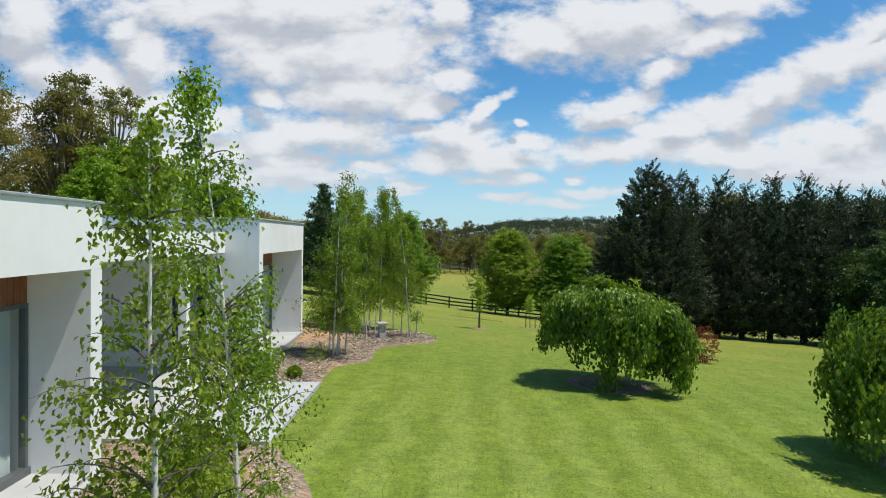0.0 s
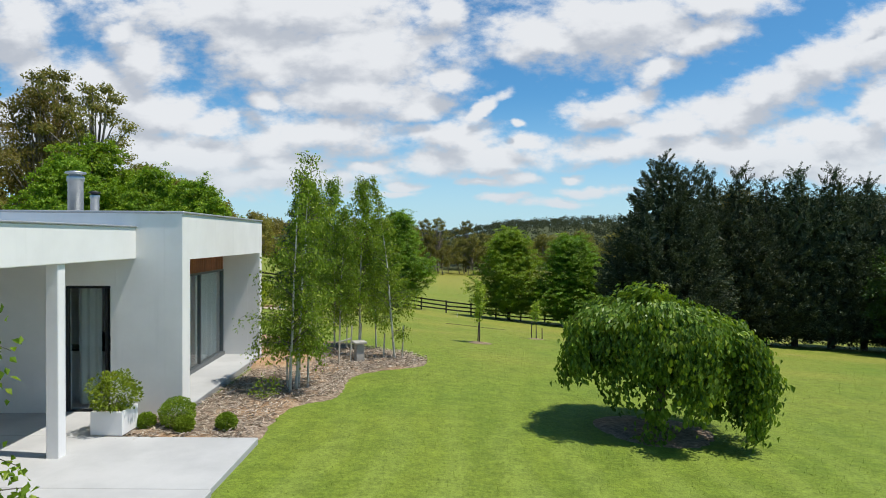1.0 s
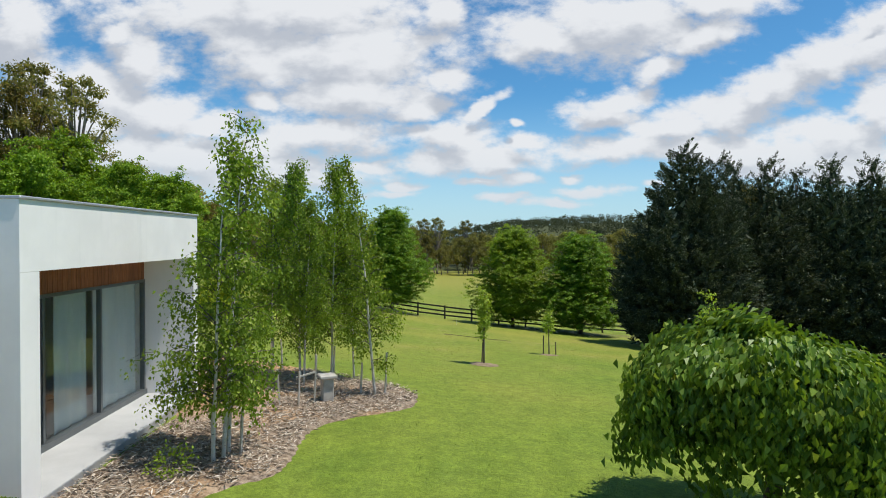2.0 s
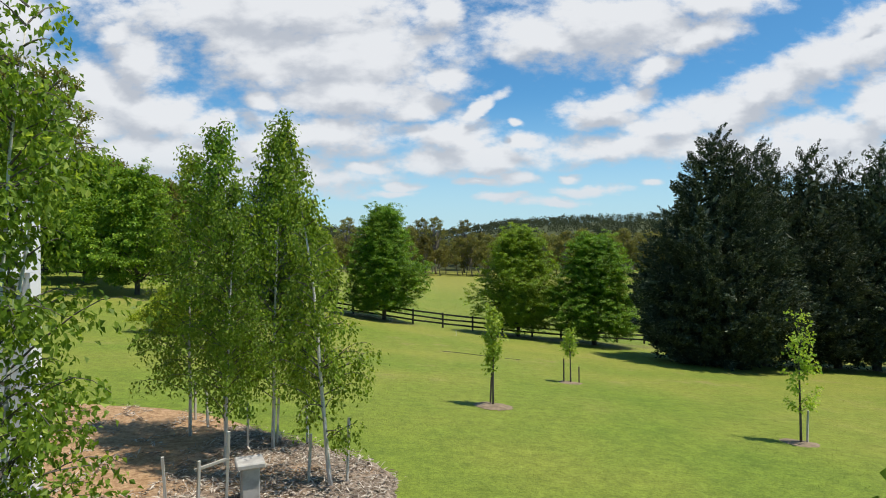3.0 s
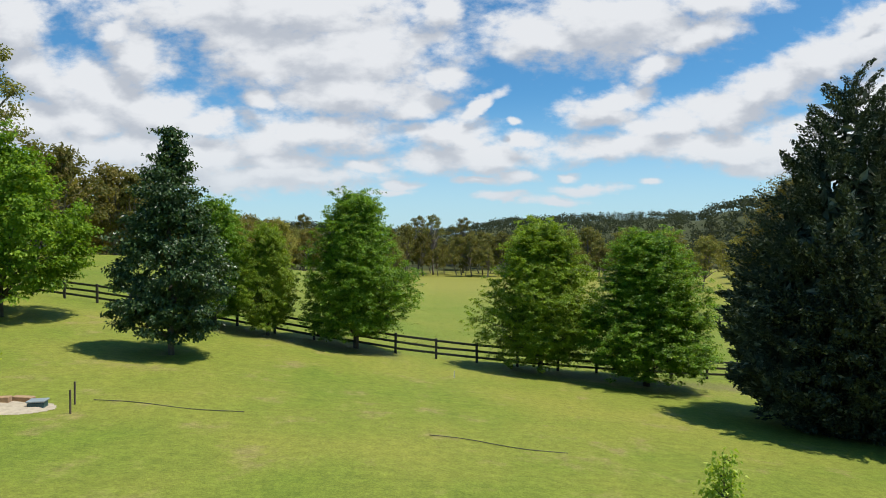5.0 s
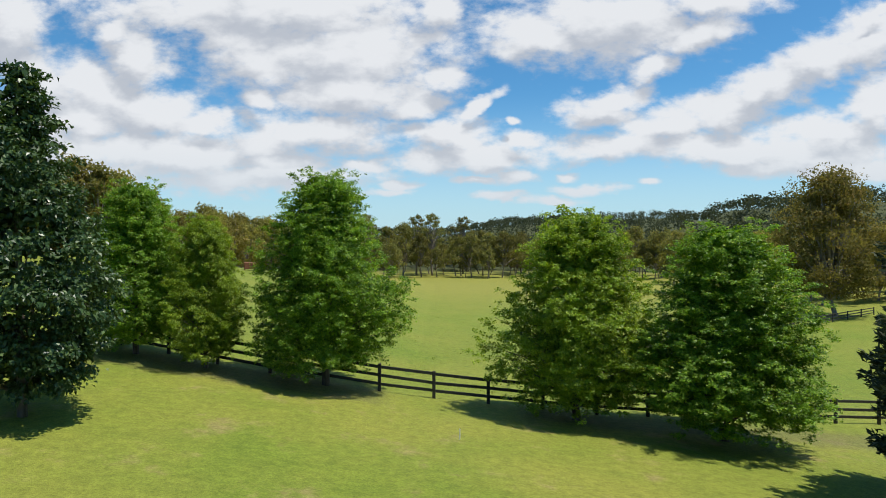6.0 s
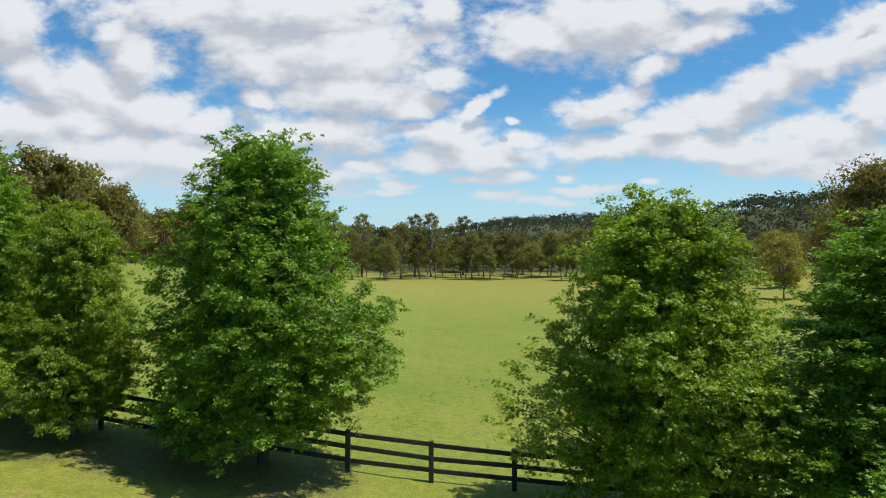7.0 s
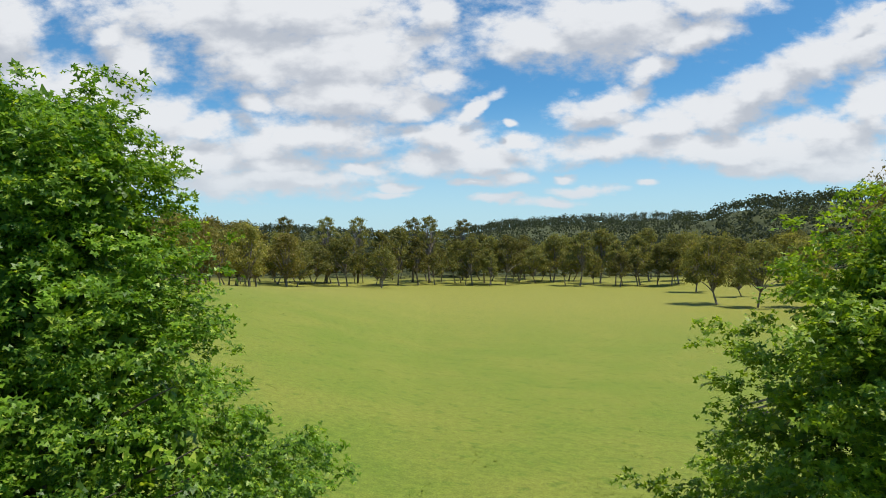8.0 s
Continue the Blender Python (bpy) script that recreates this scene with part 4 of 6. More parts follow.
def broad_tree(name, seed, tall, radius, profile, foot, clump_count, per, leaf, wide, mat, bark, spread=0.3, rough=0.16, hollow=0.55, trunk_r=0.14, branches=26, droop=0.5, lobes=1):
    """A leafy tree: trunk, limbs and a crown of leaf clumps inside an uneven outline. profile(t): share of the radius at height share t of the crown."""
    rng = np.random.default_rng(seed)
    bump = lumps(rng)
    boughs = max(24, clump_count // 5)
    t = rng.uniform(0, 0.97, boughs * 8)
    keep = rng.uniform(0, 1, len(t)) < np.maximum(profile(t), 0.22)
    t = t[keep][:boughs]
    k = len(t)
    ang = (np.arange(k) * 2.39996 + rng.uniform(-0.5, 0.5, k)) % (2 * np.pi)
    rho = 1 - hollow * rng.uniform(0, 1, k) ** 1.9
    reach = radius * profile(t) * (1 + rough * bump(ang, t * 1.5))
    r = reach * rho
    z = foot + (tall - foot) * t
    out = unit(np.stack([np.cos(ang), np.sin(ang), 0.15 + 0.9 * (t - 0.4)], -1))
    across = np.stack([-np.sin(ang), np.cos(ang), np.zeros(k)], -1)
    hub = np.stack([r * np.cos(ang), r * np.sin(ang), z], -1)
    # each bough is a flattened spray of clumps that sags at its end
    m = max(1, clump_count // k)
    wide_b = np.clip(radius * 0.135, 0.20, 0.65) * rng.uniform(0.7, 1.3, k)
    along = np.minimum(rng.normal(-0.45, 0.7, (k, m)), 0.45)
    # some boughs end in a shoot that stands out of the crown
    along = np.where(rng.uniform(0, 1, (k, 1)) < 0.22, along * rng.uniform(1.0, 2.0, (k, 1)) + 0.25, along)
    sidew = rng.normal(0, 0.8, (k, m))
    centres = hub[:, None] + out[:, None] * (along * wide_b[:, None])[..., None] + across[:, None] * (sidew * wide_b[:, None])[..., None]
    centres[..., 2] += rng.normal(0, 0.42, (k, m)) * wide_b[:, None] - 0.22 * wide_b[:, None] * (along ** 2 + sidew ** 2) * 0.5
    centres = centres.reshape(-1, 3)
    base, way, face, length, width = clumps(rng, centres, np.repeat(out, m, 0), per, spread, leaf, wide, 0.5, droop, 1.25)
    # shaded leaves within, so that the gaps between the boughs stay dark
    q = int(clump_count * 1.6)
    ti, ai = rng.uniform(0.05, 0.93, q), rng.uniform(0, 6.283, q)
    ri = radius * profile(ti) * 0.66 * np.sqrt(rng.uniform(0.1, 1, q)) * (1 + rough * bump(ai, ti * 1.5))
    base = np.vstack([base, np.stack([ri * np.cos(ai), ri * np.sin(ai), foot + (tall - foot) * ti], -1)])
    way = np.vstack([way, rng.normal(0, 1, (q, 3))])
    face = np.vstack([face, np.stack([np.cos(ai), np.sin(ai), np.full(q, 0.5)], -1) + rng.normal(0, 0.4, (q, 3))])
    length, width = np.concatenate([length, np.full(q, max(leaf * 1.7, radius * 0.055))]), np.concatenate([width, np.full(q, max(leaf * 1.2, radius * 0.04))])
    lean = rng.normal(0, 0.12, 2)
    stem = limb(rng, (0, 0, -0.25), (lean[0], lean[1], tall * 0.93), 0.02, 10)
    tree = thing(name, "", "tree")
    part("trunk", Shape().tube(stem, np.linspace(trunk_r, 0.02, 10), 9).mesh("trunk", bark, True), tree)
    order = np.argsort(-np.linalg.norm(centres[:, :2], axis=1))[: branches * 6]
    for c in rng.choice(order, branches, replace=False):
        end = centres[c] * np.array([0.84, 0.84, 1.0])
        h = max(foot * 0.7, end[2] - np.hypot(end[0], end[1]) * 0.75)
        h = min(h, tall * 0.85)
        start = np.array([np.interp(h, stem[:, 2], stem[:, 0]), np.interp(h, stem[:, 2], stem[:, 1]), h])
        part("branch", Shape().tube(limb(rng, start, end, 0.08), np.linspace(trunk_r * 0.24, 0.006, 6), 5).mesh("branch", bark, True), tree)
    part("crown", leaf_mesh("crown", base, way, face, length, width, mat, lobes=lobes), tree)
    return tree


def name_tree(tree, label, group=""):
    return tagged(tree, label, "tree", group)


def egg(low=0.3, power=0.8, top=0.12):
    """A crown outline, widest at the share low of its height."""
    def profile(t):
        t = np.asarray(t, float)
        rise = np.clip(t / low, 0, 1)
        fall = np.clip((1 - t) / (1 - low), 0, 1)
        return np.where(t < low, 0.45 + 0.55 * np.sqrt(1 - (1 - rise) ** 2), np.maximum(fall ** power, top * (1 - t) * 4))
    return profile


def birch(seed, tall, lean, stems=1, reach=0.9, branch_count=44, leaves_each=95, leaf=0.062, taper=0.72, boughs=(), bare=0.11):
    """A young silver birch: slim white leaders, fine rising branches and hanging leaves."""
    rng = np.random.default_rng(seed)
    tree = thing("birch_tree", "", "tree")
    base, way, face = [], [], []
    for k in range(stems):
        off = np.array([0.0, 0.0]) if k == 0 else rng.uniform(-0.28, 0.28, 2)
        hgt = tall * (1 if k == 0 else rng.uniform(0.82, 0.97))
        top = np.array([lean[0] + off[0] * 1.7, lean[1] + off[1] * 1.7, hgt])
        t = np.linspace(0, 1, 12)[:, None]
        stem = np.array([off[0], off[1], -0.2]) * (1 - t) + top * t
        stem[:, :2] += (t * (1 - t)) * np.array([lean]) * -0.5 + np.cumsum(rng.normal(0, 0.012, (12, 2)), 0)
        part("trunk", Shape().tube(stem[:11], np.linspace(0.037, 0.006, 11), 8).mesh("trunk", BIRCH_BARK, True), tree)
        for b in range(branch_count // stems + len(boughs)):
            f = bare + (0.99 - bare) * rng.uniform(0, 1) ** (1.25 if taper < 0.62 else 0.95)
            root = np.array([np.interp(f, t[:, 0], stem[:, c]) for c in range(3)])
            a = rng.uniform(0, 2 * np.pi)
            span = reach * rng.uniform(0.45, 1.1) * (1.05 - f) ** taper * (0.75 + 0.9 * min(f, 0.3))
            rise = rng.uniform(0.1, 0.75)
            if b < len(boughs):
                f, a, span = boughs[b]
                rise = 0.25
                root = np.array([np.interp(f, t[:, 0], stem[:, c]) for c in range(3)])
            end = root + np.array([np.cos(a) * span, np.sin(a) * span, span * rise])
            line = limb(rng, root, end, 0.10, 7)
            line[-2:, 2] -= span * np.array([0.04, 0.14])
            part("branch", Shape().tube(line, np.linspace(0.011, 0.002, 7), 4).mesh("branch", GREY_BARK), tree)
            m = int(leaves_each * (0.4 + span / reach))
            s = rng.uniform(0.12, 1.0, m) ** 0.75
            p = np.stack([np.interp(s, np.linspace(0, 1, 7), line[:, c]) for c in range(3)], -1)
            fall = rng.uniform(0, 1, m) ** 1.6 * 0.30
            p = p + rng.normal(0, 0.06, (m, 3)) + np.stack([np.zeros(m), np.zeros(m), -fall], -1)
            base.append(p)
            way.append(rng.normal(0, 0.55, (m, 3)) + np.array([np.cos(a) * 0.3, np.sin(a) * 0.3, -0.75]))
            face.append(rng.normal(0, 0.6, (m, 3)) + np.array([np.cos(a), np.sin(a), 0.5]))
    base, way, face = np.vstack(base), np.vstack(way), np.vstack(face)
    size = rng.uniform(0.7, 1.25, len(base))
    part("crown", leaf_mesh("crown", base, way, face, leaf * size, leaf * 0.72 * size, BIRCH_LEAF), tree)
    return tree


def mulberry(seed, radius, top):
    """A weeping mulberry: a low lumpy umbrella of hanging shoots, large leaves overlapping like shingles."""
    rng = np.random.default_rng(seed)
    tree = thing("weeping_mulberry_tree", "", "tree")
    bump = lumps(rng, 11)
    k = 170
    s = rng.uniform(0, 1, k * 4)
    mark, reach, level = [0, 0.25, 0.5, 0.7, 0.85, 1.0], [0.0, 0.46, 0.80, 0.96, 1.0, 0.98], [1.0, 0.97, 0.89, 0.75, 0.60, 0.44]
    s = s[rng.uniform(0, 1, k * 4) < 0.15 + 0.85 * np.interp(s, mark, reach)][:k]
    a = rng.uniform(0, 2 * np.pi, k)
    east = np.maximum(0.0, np.cos(a + 0.25))
    lobe = (1 + 0.15 * bump(a, s * 0.8)) * (0.92 + 0.17 * east)
    inward = 1 - 0.36 * rng.uniform(0, 1, k) ** 2
    r = radius * np.interp(s, mark, reach) * lobe * inward
    sag = 1 + 0.05 * bump(a + 1.0, s * 3)
    rim = np.clip((s - 0.55) / 0.45, 0, 1)
    z = top * (np.interp(s, mark, level) * sag + rim * 0.20 * bump(a * 2.0 + 2.0, 0.4 * s)) * (0.9 + 0.1 * inward)
    z = np.maximum(z * (1.04 - 0.24 * east * np.clip(s * 1.3, 0, 1)) + rim * 0.20 * (1 - east), 0.24)
    slope_r, slope_z = np.gradient(np.interp(np.linspace(0, 1, 60), mark, reach)), np.gradient(np.interp(np.linspace(0, 1, 60), mark, level))
    tr, tz = np.interp(s, np.linspace(0, 1, 60), slope_r) * radius, np.interp(s, np.linspace(0, 1, 60), slope_z) * top
    o = np.stack([np.cos(a), np.sin(a), np.zeros(k)], -1)
    centres = np.column_stack([r * np.cos(a), r * np.sin(a), z])
    tangent = unit(o * tr[:, None] + np.stack([np.zeros(k), np.zeros(k), tz], -1))
    normal = unit(o * -tz[:, None] + np.stack([np.zeros(k), np.zeros(k), np.maximum(tr, 0.01)], -1))
    per = 200
    slide = rng.uniform(-0.32, 0.42, (k * per, 1)) * (0.5 + rim.repeat(per)[:, None])
    cross = np.repeat(unit(np.cross(normal, tangent)), per, 0)
    base = np.repeat(centres, per, 0) + np.repeat(tangent, per, 0) * slide + cross * rng.normal(0, 0.16, (k * per, 1)) + rng.normal(0, 0.085, (k * per, 3))
    base[:, 2] = np.maximum(base[:, 2], 0.12)
    way = np.repeat(tangent, per, 0) + rng.normal(0, 0.38, (k * per, 3)) + np.array([0, 0, -0.5])
    face = np.repeat(normal, per, 0) + rng.normal(0, 0.62, (k * per, 3)) + np.array([0, 0, 0.95])
    size = rng.uniform(0.6, 1.25, k * per)
    # older leaves under the outer shoots
    q = 5200
    pick = rng.integers(0, k, q)
    base = np.vstack([base, centres[pick] * np.column_stack([rng.uniform(0.45, 0.93, (q, 1))] * 2 + [rng.uniform(0.78, 0.95, (q, 1))]) + rng.normal(0, 0.10, (q, 3))])
    way = np.vstack([way, tangent[pick] + rng.normal(0, 0.6, (q, 3))])
    face = np.vstack([face, normal[pick] + rng.normal(0, 0.4, (q, 3))])
    size = np.concatenate([size, rng.uniform(1.1, 1.7, q)])
    stem = limb(rng, (0, 0, -0.2), (0.1, -0.05, top * 0.62), 0.05, 8)
    part("trunk", Shape().tube(stem, np.linspace(0.13, 0.085, 8), 9).mesh("trunk", GREY_BARK, True), tree)
    for j in range(16):
        end = centres[int(rng.integers(0, k))] * np.array([0.9, 0.9, 0.93])
        part("branch", Shape().tube(limb(rng, stem[-2], end, 0.22, 8), np.linspace(0.05, 0.008, 8), 6).mesh("branch", GREY_BARK, True), tree)
    part("crown", leaf_mesh("crown", base, way, face, 0.120 * size, 0.080 * size, MULBERRY_LEAF, 0.22, 0.25), tree)
    return tree


def cypress(seed, tall, radius, plumes, per, tops=1, bare=0.05, bulk=1.0):
    """A windbreak cypress: a dense dark cone of upswept plumes over an inner mass of foliage, feathery at its tops."""
    rng = np.random.default_rng(seed)
    tree = thing("cypress_tree", "", "tree")
    bump = lumps(rng, 12)
    mark, girth = [0, 0.06, 0.2, 0.45, 0.65, 0.82, 0.93, 1.0], [0.55, 0.80, 1.0, 0.86, 0.64, 0.38, 0.18, 0.05]
    spires = np.array([(0.0, 0.0, 1.0)] + [(rng.uniform(-0.5, 0.5) * radius, rng.uniform(-0.5, 0.5) * radius, rng.uniform(0.86, 0.96)) for _ in range(tops - 1)])
    grow = np.interp(np.linspace(0, 1, 200), mark, girth) + 0.12
    t = np.interp(rng.uniform(0, 1, plumes), np.cumsum(grow) / grow.sum(), np.linspace(0, 1, 200))
    pick = np.where((t > 0.5) & (rng.uniform(0, 1, plumes) < 0.75), rng.integers(0, tops, plumes), 0)
    sx, sy, sh = spires[pick].T
    a = np.arange(plumes) * 2.39996 + rng.normal(0, 0.3, plumes)
    env = np.interp(t, mark, girth)
    shy = np.where(sh < 1, 0.7, 1.0)
    r = radius * shy * env * (1 + 0.09 * bump(a, t * 2)) * (1 - 0.20 * rng.uniform(0, 1, plumes) ** 2)
    o = np.stack([np.cos(a), np.sin(a), np.zeros(plumes)], -1)
    lift = np.stack([np.zeros(plumes), np.zeros(plumes), 0.30 + 0.9 * t ** 1.5], -1)
    p = np.stack([sx * np.clip(t, 0, 1) + r * np.cos(a), sy * np.clip(t, 0, 1) + r * np.sin(a), tall * sh * (bare + (1 - bare) * t)], -1)
    axis = unit(o * 0.9 + lift + rng.normal(0, 0.18, (plumes, 3)))
    size = bulk * (0.55 + 0.55 * (1 - t)) * rng.uniform(0.7, 1.25, plumes)
    f = rng.uniform(-0.75, 0.62, (plumes, per))
    thick = 0.21 * np.sqrt(np.clip(0.66 - f, 0.01, 1))
    off = unit(rng.normal(0, 1, (plumes, per, 3))) * rng.uniform(0.5, 1.35, (plumes, per, 1)) * (thick * size[:, None])[..., None]
    base = p[:, None] + axis[:, None] * (f * size[:, None])[..., None] + off
    base = base.reshape(-1, 3)
    ax, oo = np.repeat(axis, per, 0), np.repeat(o, per, 0)
    n = len(base)
    way = ax + rng.normal(0, 0.42, (n, 3)) + np.array([0, 0, -0.15])
    stray = off.reshape(-1, 3)
    stray = unit(stray - ax * np.sum(stray * ax, 1, keepdims=True))
    face = stray + np.array([0, 0, 0.35]) + oo * 0.45 + rng.normal(0, 0.25, (n, 3))
    span = np.repeat(size, per) / bulk * rng.uniform(0.13, 0.25, n)
    # inner foliage, so that no light passes through the crown
    k = int(plumes * 3.6)
    t2 = np.interp(rng.uniform(0, 1, k), np.cumsum(grow ** 2) / (grow ** 2).sum(), np.linspace(0, 1, 200)) * 0.97
    a2 = rng.uniform(0, 6.283, k)
    r2 = radius * np.interp(t2, mark, girth) * 0.72 * np.sqrt(rng.uniform(0.25, 1, k)) * (1 + 0.09 * bump(a2, t2 * 2))
    inner = np.stack([r2 * np.cos(a2), r2 * np.sin(a2), tall * (bare + 0.02 + (0.97 - bare) * t2)], -1)
    base = np.vstack([base, inner])
    way = np.vstack([way, rng.normal(0, 0.6, (k, 3)) + np.array([0, 0, 0.4])])
    face = np.vstack([face, np.stack([np.cos(a2), np.sin(a2), np.full(k, 0.2)], -1) + rng.normal(0, 0.3, (k, 3))])
    span = np.concatenate([span, rng.uniform(0.55, 0.95, k) * (1.15 - 0.55 * t2)])
    part("trunk", Shape().tube(limb(rng, (0, 0, -0.4), (0, 0, tall * 0.9), 0.004, 8), np.linspace(0.26, 0.03, 8), 9).mesh("trunk", GREY_BARK, True), tree)
    part("crown", leaf_mesh("crown", base, way, face, span, span * 0.44, CYPRESS_LEAF, 0.1, 0.25), tree)
    return tree


def gum(seed, tall, radius, pads, per_pad, leaf, first=0.42, fork=0.35, pad=0.36, mat=None):
    """A eucalypt: a pale forked trunk and open, flat-bottomed pads of hanging leaves with sky between them."""
    rng = np.random.default_rng(seed)
    tree = thing("gum_tree", "", "tree")
    split = np.array([rng.normal(0, 0.04) * tall, rng.normal(0, 0.04) * tall, tall * fork])
    s = Shape().tube(limb(rng, (0, 0, -0.5), split, 0.03, 6), np.linspace(0.028 * tall / 1.6, 0.018 * tall / 1.6, 6), 8)
    base, way, face = [], [], []
    for k in range(pads):
        a = 2.4 * k + rng.uniform(-0.5, 0.5)
        f = (k + 0.5) / pads
        z = tall * (first + (0.97 - first) * f)
        r = radius * rng.uniform(0.25, 0.95) * (1 - 0.75 * max(0.0, f - 0.45) / 0.55)
        c = np.array([split[0] + r * np.cos(a), split[1] + r * np.sin(a), z])
        s.tube(limb(rng, split + np.array([0, 0, min(0.0, (z - split[2]) * 0.3)]), c, 0.10, 7), np.linspace(0.011 * tall, 0.0022 * tall, 7), 5, cap=False)
        pr = radius * pad * rng.uniform(0.72, 1.28)
        v = rng.normal(0, 1, (per_pad, 3))
        v = unit(v) * (rng.uniform(0.15, 1, (per_pad, 1)) ** 0.5)
        v[:, 2] = np.where(v[:, 2] < 0, v[:, 2] * 0.45, v[:, 2] * 0.75)
        q = lumps(rng, 6)(np.arctan2(v[:, 1], v[:, 0]), v[:, 2])
        base.append(c + v * pr * (1 + 0.22 * q)[:, None])
        way.append(rng.normal(0, 0.6, (per_pad, 3)) + np.array([0, 0, -0.25]))
        face.append(v * 0.6 + rng.normal(0, 0.5, (per_pad, 3)) + np.array([0, 0, 0.9]))
    part("trunk", s.mesh("trunk", GUM_BARK, True), tree, "pale forked trunk")
    base, way, face = np.vstack(base), np.vstack(way), np.vstack(face)
    size = rng.uniform(0.6, 1.3, len(base))
    part("crown", leaf_mesh("crown", base, way, face, leaf * size, leaf * 0.55 * size, mat or GUM_LEAF), tree)
    return tree


def shrub(name, label, category, seed, rx, rz, count, leaf, mat, at, ball=False, group=""):
    """A bush of small leaves on short stems; ball: clipped round."""
    rng = np.random.default_rng(seed)
    ob = thing(name, label, category, at, group)
    bump = lumps(rng, 10)
    v = unit(rng.normal(0, 1, (count, 3)))
    a = np.arctan2(v[:, 1], v[:, 0])
    r = (1 - 0.45 * rng.uniform(0, 1, count) ** 2.2) * (1 + (0.035 if ball else 0.17) * bump(a, v[:, 2] * 2))
    p = v * r[:, None] * np.array([rx, rx, rz]) + np.array([0, 0, rz * (0.96 if ball else 0.92)])
    p[:, 2] = np.maximum(p[:, 2], 0.02)
    way = unit(v + rng.normal(0, 0.6, (count, 3)) + np.array([0, 0, 0.35]))
    face = unit(v * 0.5 + rng.normal(0, 0.7, (count, 3)) + np.array([0, 0, 0.6]))
    size = rng.uniform(0.65, 1.3, count)
    s = Shape()
    for k in range(9):
        e = p[int(rng.integers(0, count))] * 0.85
        s.tube(limb(rng, (rng.normal(0, rx * 0.08), rng.normal(0, rx * 0.08), -0.06), e, 0.08), np.linspace(0.02 * max(rx, 0.3), 0.003, 6), 5, cap=False)
    part("stem", s.mesh("stem", GREY_BARK, True), ob)
    part("crown", leaf_mesh("crown", p, way, face, leaf * size, leaf * 0.6 * size, mat), ob)
    return ob


# ---------------------------------------------------------------- trees by the house
def build_birches():
    # tall, lean, stems, place, size
    near = birch(11, 5.4, (-0.72, 0.15), 1, 1.15, 80, 102, 0.054, 0.64, ((0.40, 1.5, 1.3), (0.46, 1.75, 1.2), (0.52, 1.4, 1.1)))
    near.matrix_basis = spot(-1.40, 7.55)
    name_tree(near, "slim young silver birch with small bright leaves in the bark bed", "silver birches")
    other = birch(12, 4.72, (-0.16, 0.1), 1, 1.05, 66, 88, 0.054, 0.66)
    other.matrix_basis = spot(-1.38, 5.55)
    name_tree(other, "slim young silver birch with small bright leaves in the bark bed", "silver birches")
    twin = birch(13, 6.0, (0.25, 0.35), 3, 1.35, 180, 74, 0.068, 0.6, bare=0.18)
    twin.matrix_basis = spot(-2.62, 19.75)
    name_tree(twin, "silver birch of three stems in the bark bed", "silver birches")
    leaner = birch(14, 5.75, (-0.75, 0.1), 1, 1.25, 84, 72, 0.066, taper=1.15, bare=0.14)
    leaner.matrix_basis = spot(-0.60, 24.2)
    name_tree(leaner, "leaning silver birch with a bare white trunk, tied to stakes", "silver birches")
    slim = birch(15, 5.95, (0.12, 0.1), 1, 1.4, 122, 84, 0.068, 0.68, bare=0.18)
    slim.matrix_basis = spot(-1.95, 25.9)
    name_tree(slim, "slim silver birch standing in a close group in the bark bed", "silver birches")
    for x, y, size, turn in ((-3.65, 26.4, 0.93, 40), (-2.78, 25.8, 0.98, 200), (-2.45, 24.9, 0.80, 310), (-1.45, 26.3, 0.78, 120)):
        name_tree(copy_thing(slim, spot(x, y, size, turn)), "slim silver birch standing in a close group in the bark bed", "silver birches")


def build_mulberries():
    one = mulberry(21, 1.84, 2.52)
    one.matrix_basis = spot(5.28, 17.85)
    name_tree(one, "umbrella-shaped weeping mulberry with large glossy leaves on the lawn", "weeping mulberries")
    two = mulberry(22, 1.95, 2.55)
    two.matrix_basis = spot(9.6, 11.9)
    name_tree(two, "umbrella-shaped weeping mulberry with large glossy leaves on the lawn", "weeping mulberries")
    for x, y, r in ((5.25, 17.8, 1.25), (9.6, 11.9, 1.1)):
        ring = [(x + r * math.cos(a) * (1 + 0.08 * math.sin(3 * a)), y + r * math.sin(a)) for a in [k * math.pi / 5 for k in range(10)]]
        bed_sheet("mulch_ring", ring, MULCH, 0.01, "ring of bark mulch under a weeping tree", "garden bed", 0.03)


build_birches()
build_mulberries()


